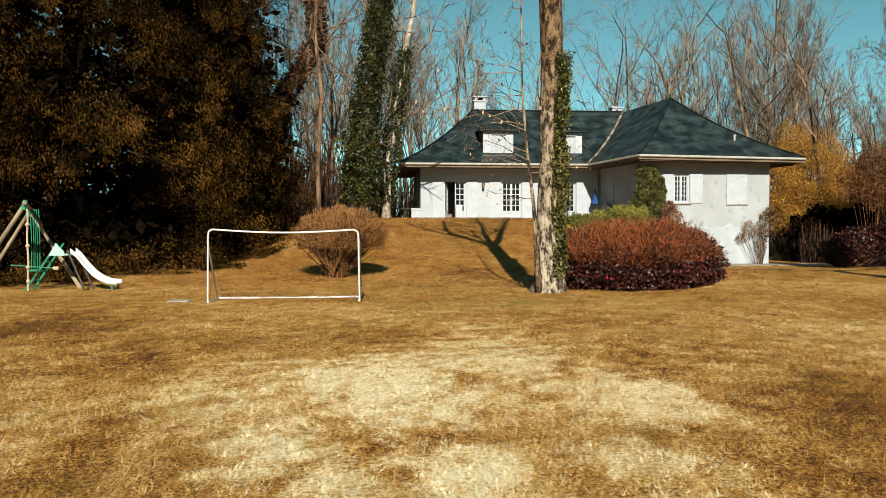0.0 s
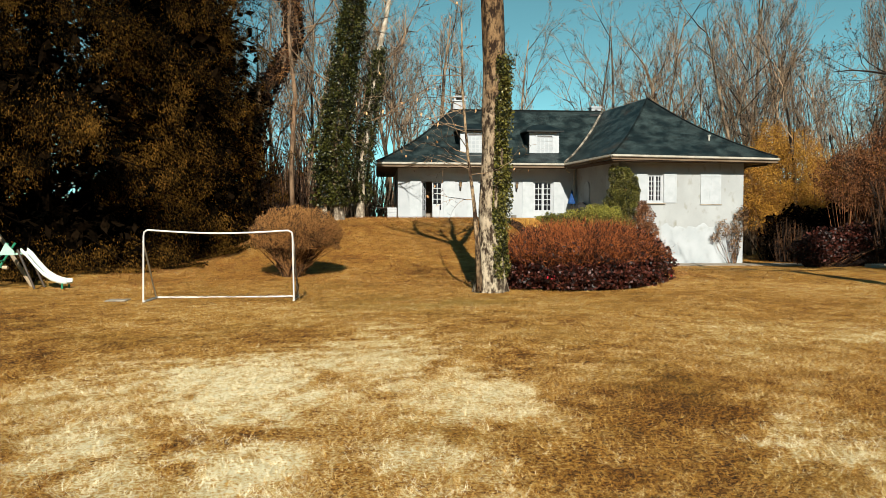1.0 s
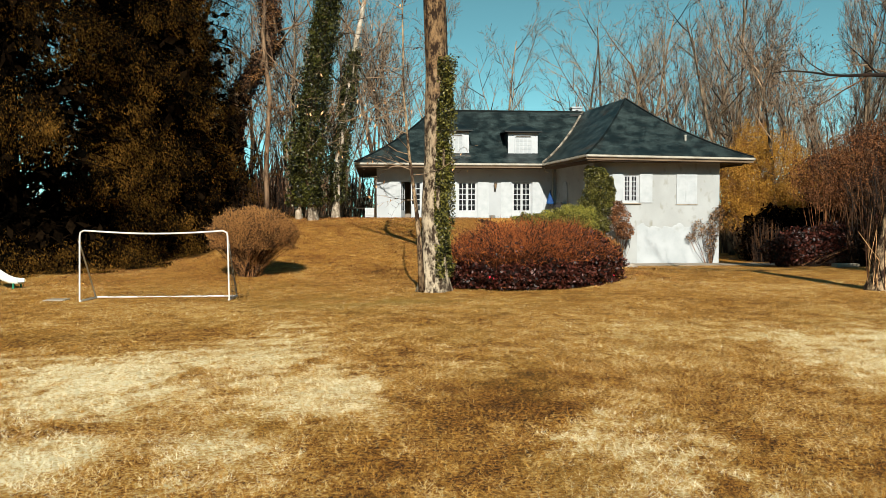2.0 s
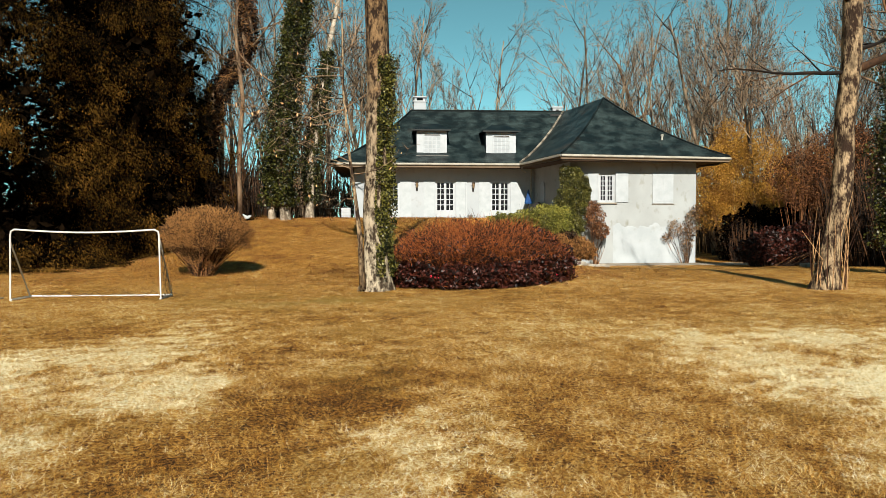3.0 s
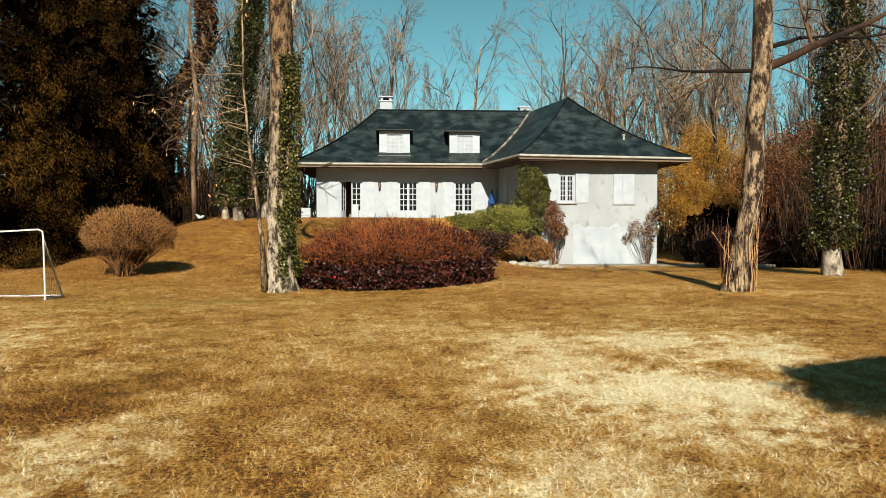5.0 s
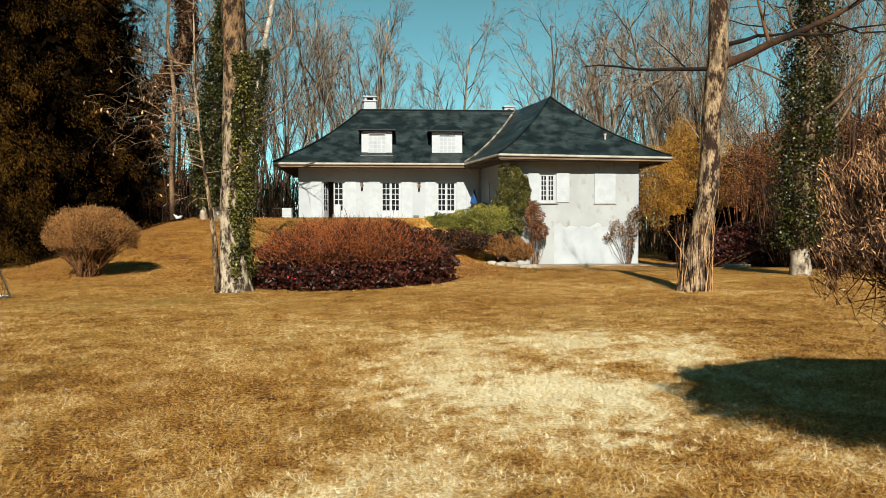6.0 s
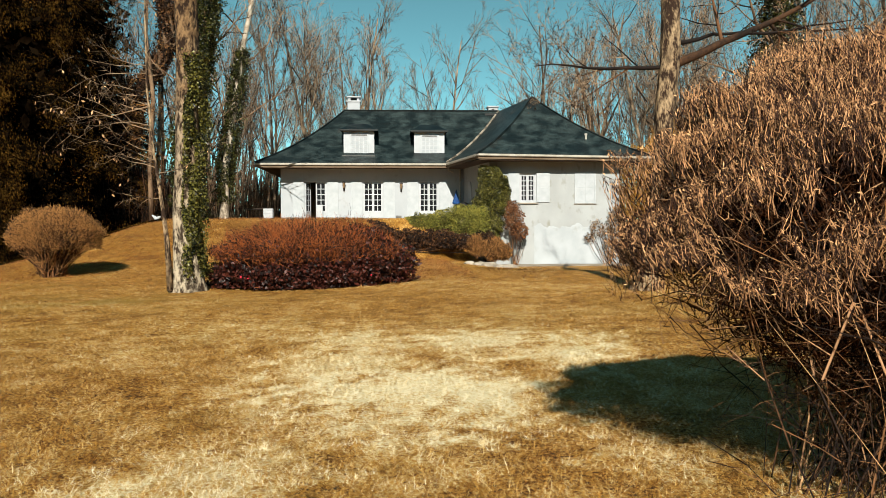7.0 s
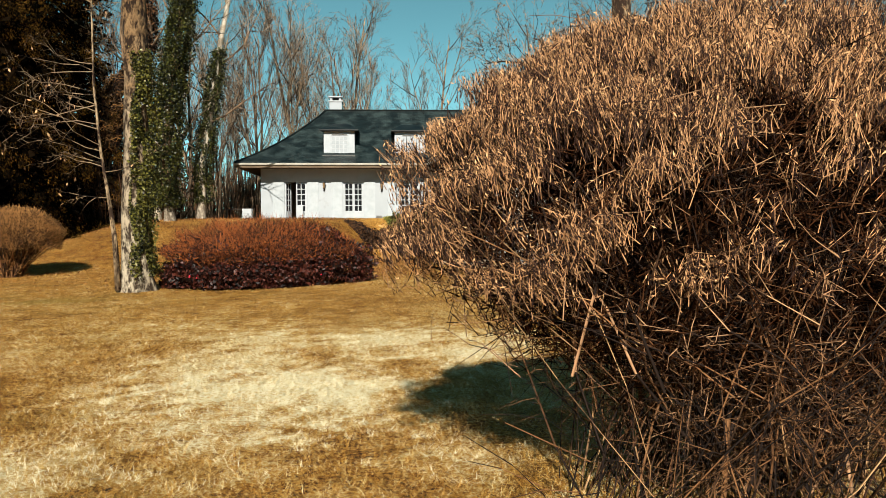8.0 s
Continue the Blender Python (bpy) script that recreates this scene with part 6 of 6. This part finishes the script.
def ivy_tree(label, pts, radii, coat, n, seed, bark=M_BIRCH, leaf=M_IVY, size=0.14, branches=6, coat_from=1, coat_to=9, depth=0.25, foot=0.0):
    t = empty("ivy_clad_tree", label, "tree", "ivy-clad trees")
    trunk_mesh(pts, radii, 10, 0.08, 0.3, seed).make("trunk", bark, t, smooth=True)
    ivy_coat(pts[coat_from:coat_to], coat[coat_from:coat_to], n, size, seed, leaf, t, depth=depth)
    if foot:
        a, b = Vector(pts[0]), Vector(pts[1])
        c = a + (b - a) * (foot / (b - a).length)
        trunk_mesh([a - (b - a) * 0.1, c], [radii[0] * 1.04, radii[1] * 1.05], 10, 0.08, 0.3, seed).make("foot", M_FOOT, t, "whitewashed pale foot", smooth=True)
    w = Wood(seed)
    for k in range(branches):
        f = 0.45 + 0.5 * k / max(1, branches)
        i = min(len(pts) - 2, int(f * (len(pts) - 1)))
        q = Vector(pts[i]).lerp(Vector(pts[i + 1]), f * (len(pts) - 1) - i)
        a = w.g.random() * 6.28
        w.limb(q, (math.cos(a), math.sin(a), 0.5), 3.0 + 2 * w.g.random(), 0.06, 1, up=0.12, wig=0.16, kids=6, spread=0.7, thin=0.02, stop=3)
    w.tr = [(a * 1.3, b * 1.3) for a, b in w.tr]
    w.make(t, M_BARK_D, M_TWIG, "branch_growth", "crown")
    return t


z = float(land(1.4, 34.2))
ivy_tree("pale-footed tree thickly clad in dark ivy", [(1.45, 34.3, z - 0.1), (1.4, 34.3, z + 0.7), (1.2, 34.4, 4.2), (1.45, 34.4, 7.2), (1.9, 34.4, 10), (2.4, 34.5, 13.5), (2.7, 34.5, 17)],
         [0.24, 0.2, 0.2, 0.18, 0.16, 0.12, 0.05], [0.22, 0.28, 0.54, 0.46, 0.4, 0.3, 0.2], 44000, 81, bark=M_BARK_D, size=0.085, depth=0.2, foot=1.05)
z = float(land(2.7, 36.2))
ivy_tree("slender leaning tree with an ivy-clad trunk", [(2.35, 36.2, z - 0.1), (2.4, 36.2, z + 0.8), (2.45, 36.2, 4.5), (2.9, 36.2, 7.4), (3.3, 36.2, 10), (3.9, 36.2, 13), (4.3, 36.2, 18)],
         [0.2, 0.17, 0.16, 0.14, 0.12, 0.1, 0.04], [0.2, 0.24, 0.32, 0.26, 0.16, 0.08, 0.05], 14000, 82, bark=M_BIRCH, size=0.08, depth=0.17, foot=1.0, coat_to=5)
z = float(land(0.85, 34.6))
ivy_tree("short pale trunk beside the ivy-clad tree", [(0.75, 34.9, z - 0.1), (0.7, 34.9, z + 0.6), (0.8, 34.9, z + 1.8), (0.7, 35.0, 6)], [0.16, 0.13, 0.12, 0.08], [0.1, 0.2, 0.3, 0.3], 1200, 83, branches=3)
ivy_tree("crooked tree wrapped in rust-brown dead creeper", [(-3.6, 39.4, 1.0), (-3.4, 39.4, 5), (-2.9, 39.4, 8.2), (-1.9, 39.4, 9.6), (-1.15, 39.4, 11.0), (-1.1, 39.4, 12.4), (-1.4, 39.4, 14), (-1.3, 39.4, 17)],
         [0.4, 0.36, 0.34, 0.32, 0.3, 0.28, 0.24, 0.15], [0.3, 0.45, 0.5, 0.42, 0.38, 0.36, 0.34, 0.2], 13000, 84, bark=M_BARK_D, leaf=M_BRUSH, size=0.12, depth=0.15)
vine = empty("creeper_tree", "thin tree hung with a tangle of tan dry creeper", "tree")
w, zv = Wood(86), float(land(-0.7, 35.2))
vpts = [(-0.75, 35.2, zv - 0.1), (-0.8, 35.2, 4.5), (-0.6, 35.2, 7.5), (-0.9, 35.2, 10.5), (-0.7, 35.2, 14.0)]
w.thick.tube(vpts, [0.13, 0.11, 0.1, 0.08, 0.03], 8)
for k in range(64):
    f = 0.3 + 0.68 * w.g.random()
    i = min(3, int(f * 4))
    q = Vector(vpts[i]).lerp(Vector(vpts[i + 1]), f * 4 - i)
    a = w.g.random() * 6.283
    w.limb(q, (math.cos(a), math.sin(a), 0.55), 0.9 + 0.9 * w.g.random(), 0.012, 1, up=-0.22, wig=0.22, kids=5, spread=0.7, thin=0.02, stop=3)
w.make(vine, M_BARK_D, M_TAN2, "trunk", "twig_growth")
ivy_tree("tall pale-footed tree with ivy along its trunk", [(21.75, 21.5, -0.15), (21.7, 21.5, 0.8), (21.75, 21.5, 2.4), (21.9, 21.5, 4.2), (22.0, 21.5, 6.0), (22.1, 21.5, 9), (22.2, 21.5, 13)],
         [0.3, 0.25, 0.24, 0.22, 0.2, 0.17, 0.08], [0.25, 0.3, 0.46, 0.5, 0.42, 0.3, 0.15], 30000, 85, bark=M_BARK_D, size=0.07, coat_from=1, depth=0.26, foot=0.95)


# ---------- conifers ----------
def conifer(label, x, y, h, r, seed, sprays, lean=0.0, full=0.8):
    """A spruce: tapering trunk, whorled drooping boughs hung with needle sprays down to the grass."""
    t = empty("spruce_tree", label, "tree", "dark spruces")
    g = np.random.default_rng(seed)
    z0 = float(land(x, y))
    s = Shape()
    s.tube([(x, y, z0 - 0.2), (x + lean * 0.4, y, h * 0.4), (x + lean, y, h)], [0.42, 0.26, 0.03], 10)
    s.make("trunk", M_SHADED, t)
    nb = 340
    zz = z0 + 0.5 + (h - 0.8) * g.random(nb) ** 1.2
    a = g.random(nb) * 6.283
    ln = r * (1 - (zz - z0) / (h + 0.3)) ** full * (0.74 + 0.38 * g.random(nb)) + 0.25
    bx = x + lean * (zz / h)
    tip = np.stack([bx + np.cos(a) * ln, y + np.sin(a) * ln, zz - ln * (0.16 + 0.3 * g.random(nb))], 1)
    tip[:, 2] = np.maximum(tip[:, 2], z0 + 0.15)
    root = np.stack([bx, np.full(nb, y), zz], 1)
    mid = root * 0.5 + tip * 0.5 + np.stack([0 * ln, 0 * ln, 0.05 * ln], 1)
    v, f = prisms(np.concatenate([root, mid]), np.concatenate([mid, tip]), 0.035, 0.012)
    fast("bough_growth", v, f, M_SHADED, t)
    # sprays hang from the outer boughs in tufts, with dark gaps between
    tufts = max(120, sprays // 170)
    k = g.choice(nb, tufts, p=ln / ln.sum())
    q = (0.45 + 0.58 * g.random(tufts) ** 0.7)[:, None]
    heart = np.where(q < 0.5, root[k] + (mid[k] - root[k]) * q * 2, mid[k] + (tip[k] - mid[k]) * (q * 2 - 1)) + g.normal(size=(tufts, 3)) * [0.25, 0.25, 0.1]
    wide, tall = 0.12 + 0.2 * g.random(tufts), 0.2 + 0.5 * g.random(tufts) ** 1.5
    i = g.choice(tufts, sprays, p=wide / wide.sum())
    hang = g.random(sprays)
    c = heart[i] + g.normal(size=(sprays, 3)) * (wide[i] * (1.1 - 0.6 * hang))[:, None] * [1, 1, 0.5]
    c[:, 2] -= 1.6 * tall[i] * hang
    c[:, 2] = np.maximum(c[:, 2], land(c[:, 0], c[:, 1]) + 0.08)
    out = np.stack([np.cos(a[k])[i], np.sin(a[k])[i], np.zeros(sprays)], 1) * 0.35 + [0, 0, -0.8]
    v, f = leaves(c, 0.027, gen=g, aspect=3.6, droop=out)
    fast("foliage", v, f, M_SPRUCE, t)
    # inner leaves added to close sky gaps, near-black for the crown's own shade
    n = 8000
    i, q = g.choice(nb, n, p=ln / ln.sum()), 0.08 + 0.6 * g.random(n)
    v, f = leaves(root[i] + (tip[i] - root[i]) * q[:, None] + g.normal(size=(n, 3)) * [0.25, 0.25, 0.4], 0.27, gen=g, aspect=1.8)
    fast("inner_shade_foliage", v, f, M_SHADED, t)
    return t


conifer("huge dark spruce with drooping brown-green boughs", -8.6, 27.4, 26, 6.4, 91, 340000, full=0.62)
conifer("dark spruce standing close behind the first", -12.5, 23.5, 24, 5.8, 92, 150000, full=0.62)
conifer("tall dark spruce at the mound's shaded edge", -5.0, 36.0, 28, 4.7, 93, 100000, full=0.66)
conifer("dark spruce behind the mound", -9.5, 41.0, 25, 5.5, 94, 40000)
conifer("dark spruce in the shade at the mound's foot", -4.9, 30.8, 26, 3.9, 95, 120000, full=0.6)
conifer("dark spruce closing the shaded corner", -17.5, 41, 24, 5.5, 97, 14000)
conifer("dark spruce far back in the shade", -8.0, 48, 23, 5.0, 98, 16000)
conifer("slim dark spruce deep in the shade", -14.5, 33, 24, 5.5, 96, 18000)

# white garden ornament on the mound, pale board by the drive
x, y = -0.35, 34.6
z = float(land(x, y))
s = Shape()
s.tube([(x + 0.12, y, z - 0.02), (x, y, z + 0.12), (x - 0.2, y, z + 0.3)], [0.04, 0.1, 0.02], 8)
s.tube([(x, y, z + 0.1), (x + 0.12, y, z + 0.2), (x + 0.2, y, z + 0.22)], [0.08, 0.06, 0.01], 8)
tagged(s.make("garden_ornament", M_PAINT), "small white forked garden ornament on the mound", "ornament")
s = Shape()
s.box(22.0, 22.9, 26.9, 27.3, -0.08, 0.06, None, 0.01)
tagged(s.make("pale_board", M_STONE), "pale board lying at the wood's edge", "board")

# ---------- grass and fallen leaves ----------


def blades(name, label, n, x0, x1, y0, y1, length, width, seed, power=1.0, tuft=7, gap=0.36, fade=(50, 60), rise=(-9, -8)):
    """Curved grass blades in small tufts, mostly lying over, denser towards the near side, with bare gaps between."""
    g = np.random.default_rng(seed)
    m = n // tuft
    cx, cy = x0 + (x1 - x0) * g.random(m), y0 + (y1 - y0) * g.random(m) ** power
    keep = (vnoise(cx, cy, 9, seed) * 0.6 + vnoise(cx, cy, 3.3, seed + 2) * 0.4) > gap + 0.16 * g.random(m)
    keep &= (g.random(m) > ramp01(cy, *fade)) & (g.random(m) < ramp01(cy, *rise))
    cx, cy = np.repeat(cx[keep], tuft), np.repeat(cy[keep], tuft)
    n = len(cx)
    dry, _ = sward(cx, cy)
    a0 = np.repeat(g.random(n // tuft) * 6.283, tuft)
    a = a0 + g.normal(size=n) * 0.9
    x, y = cx + g.normal(size=n) * length * 0.22, cy + g.normal(size=n) * length * 0.22
    ln = length * (0.5 + 0.8 * g.random(n))
    el = np.radians(2 + 38 * g.random(n) ** 1.5)
    dx, dy = np.cos(a), np.sin(a)
    z = land(x, y)
    w = width * (0.6 + 0.8 * g.random(n))
    b = a + 1.57 + g.normal(size=n) * 0.5
    sx, sy = np.cos(b) * w, np.sin(b) * w
    ht = ln * np.cos(el)
    v = np.stack([np.stack([x + sx, y + sy, z - 0.004], 1), np.stack([x - sx, y - sy, z - 0.004], 1), np.stack([x + dx * ht, y + dy * ht, z + ln * np.sin(el)], 1)], 1).reshape(-1, 3)
    f = np.arange(n * 3).reshape(-1, 3)
    ob = fast(name, v, f, M_BLADE)
    store(ob, np.repeat(x, 3), np.repeat(y, 3))
    return tagged(ob, label, "grass", kind="stuff")


blades("lawn_grass", "short dry straw-coloured lawn grass", 1150000, -3.0, 16.8, 2.9, 10.0, 0.064, 0.0019, 101, 1.4, gap=0.08, fade=(6.5, 10.0), rise=(2.8, 3.3))
blades("lawn_grass", "short dry straw-coloured lawn grass farther out", 600000, -8, 23, 6.0, 19.5, 0.06, 0.0028, 102, 1.25, gap=0.1, rise=(6.0, 9.5))
blades("mound_grass", "dry brown grass on the mound", 50000, -6, 16, 20, 37, 0.12, 0.007, 103)
g = np.random.default_rng(104)
n = 70000
x, y = g.uniform(-5, 13, n), 16.5 + 20 * g.random(n) ** 0.8
thin = g.random(n) < 0.12 + 0.88 * ramp01(y, 17, 25)
x, y = x[thin], y[thin]
v, f = leaves(np.stack([x, y, land(x, y) + 0.03 + 0.02 * g.random(len(x))], 1), 0.027, normal_up=3.0, gen=g, aspect=1.4, droop=np.stack([g.normal(size=len(x)), g.normal(size=len(x)), 0 * x], 1))
tagged(fast("fallen_leaves", v, f, M_LITTER), "scattered tan fallen leaves on the grass", "leaves", kind="stuff")
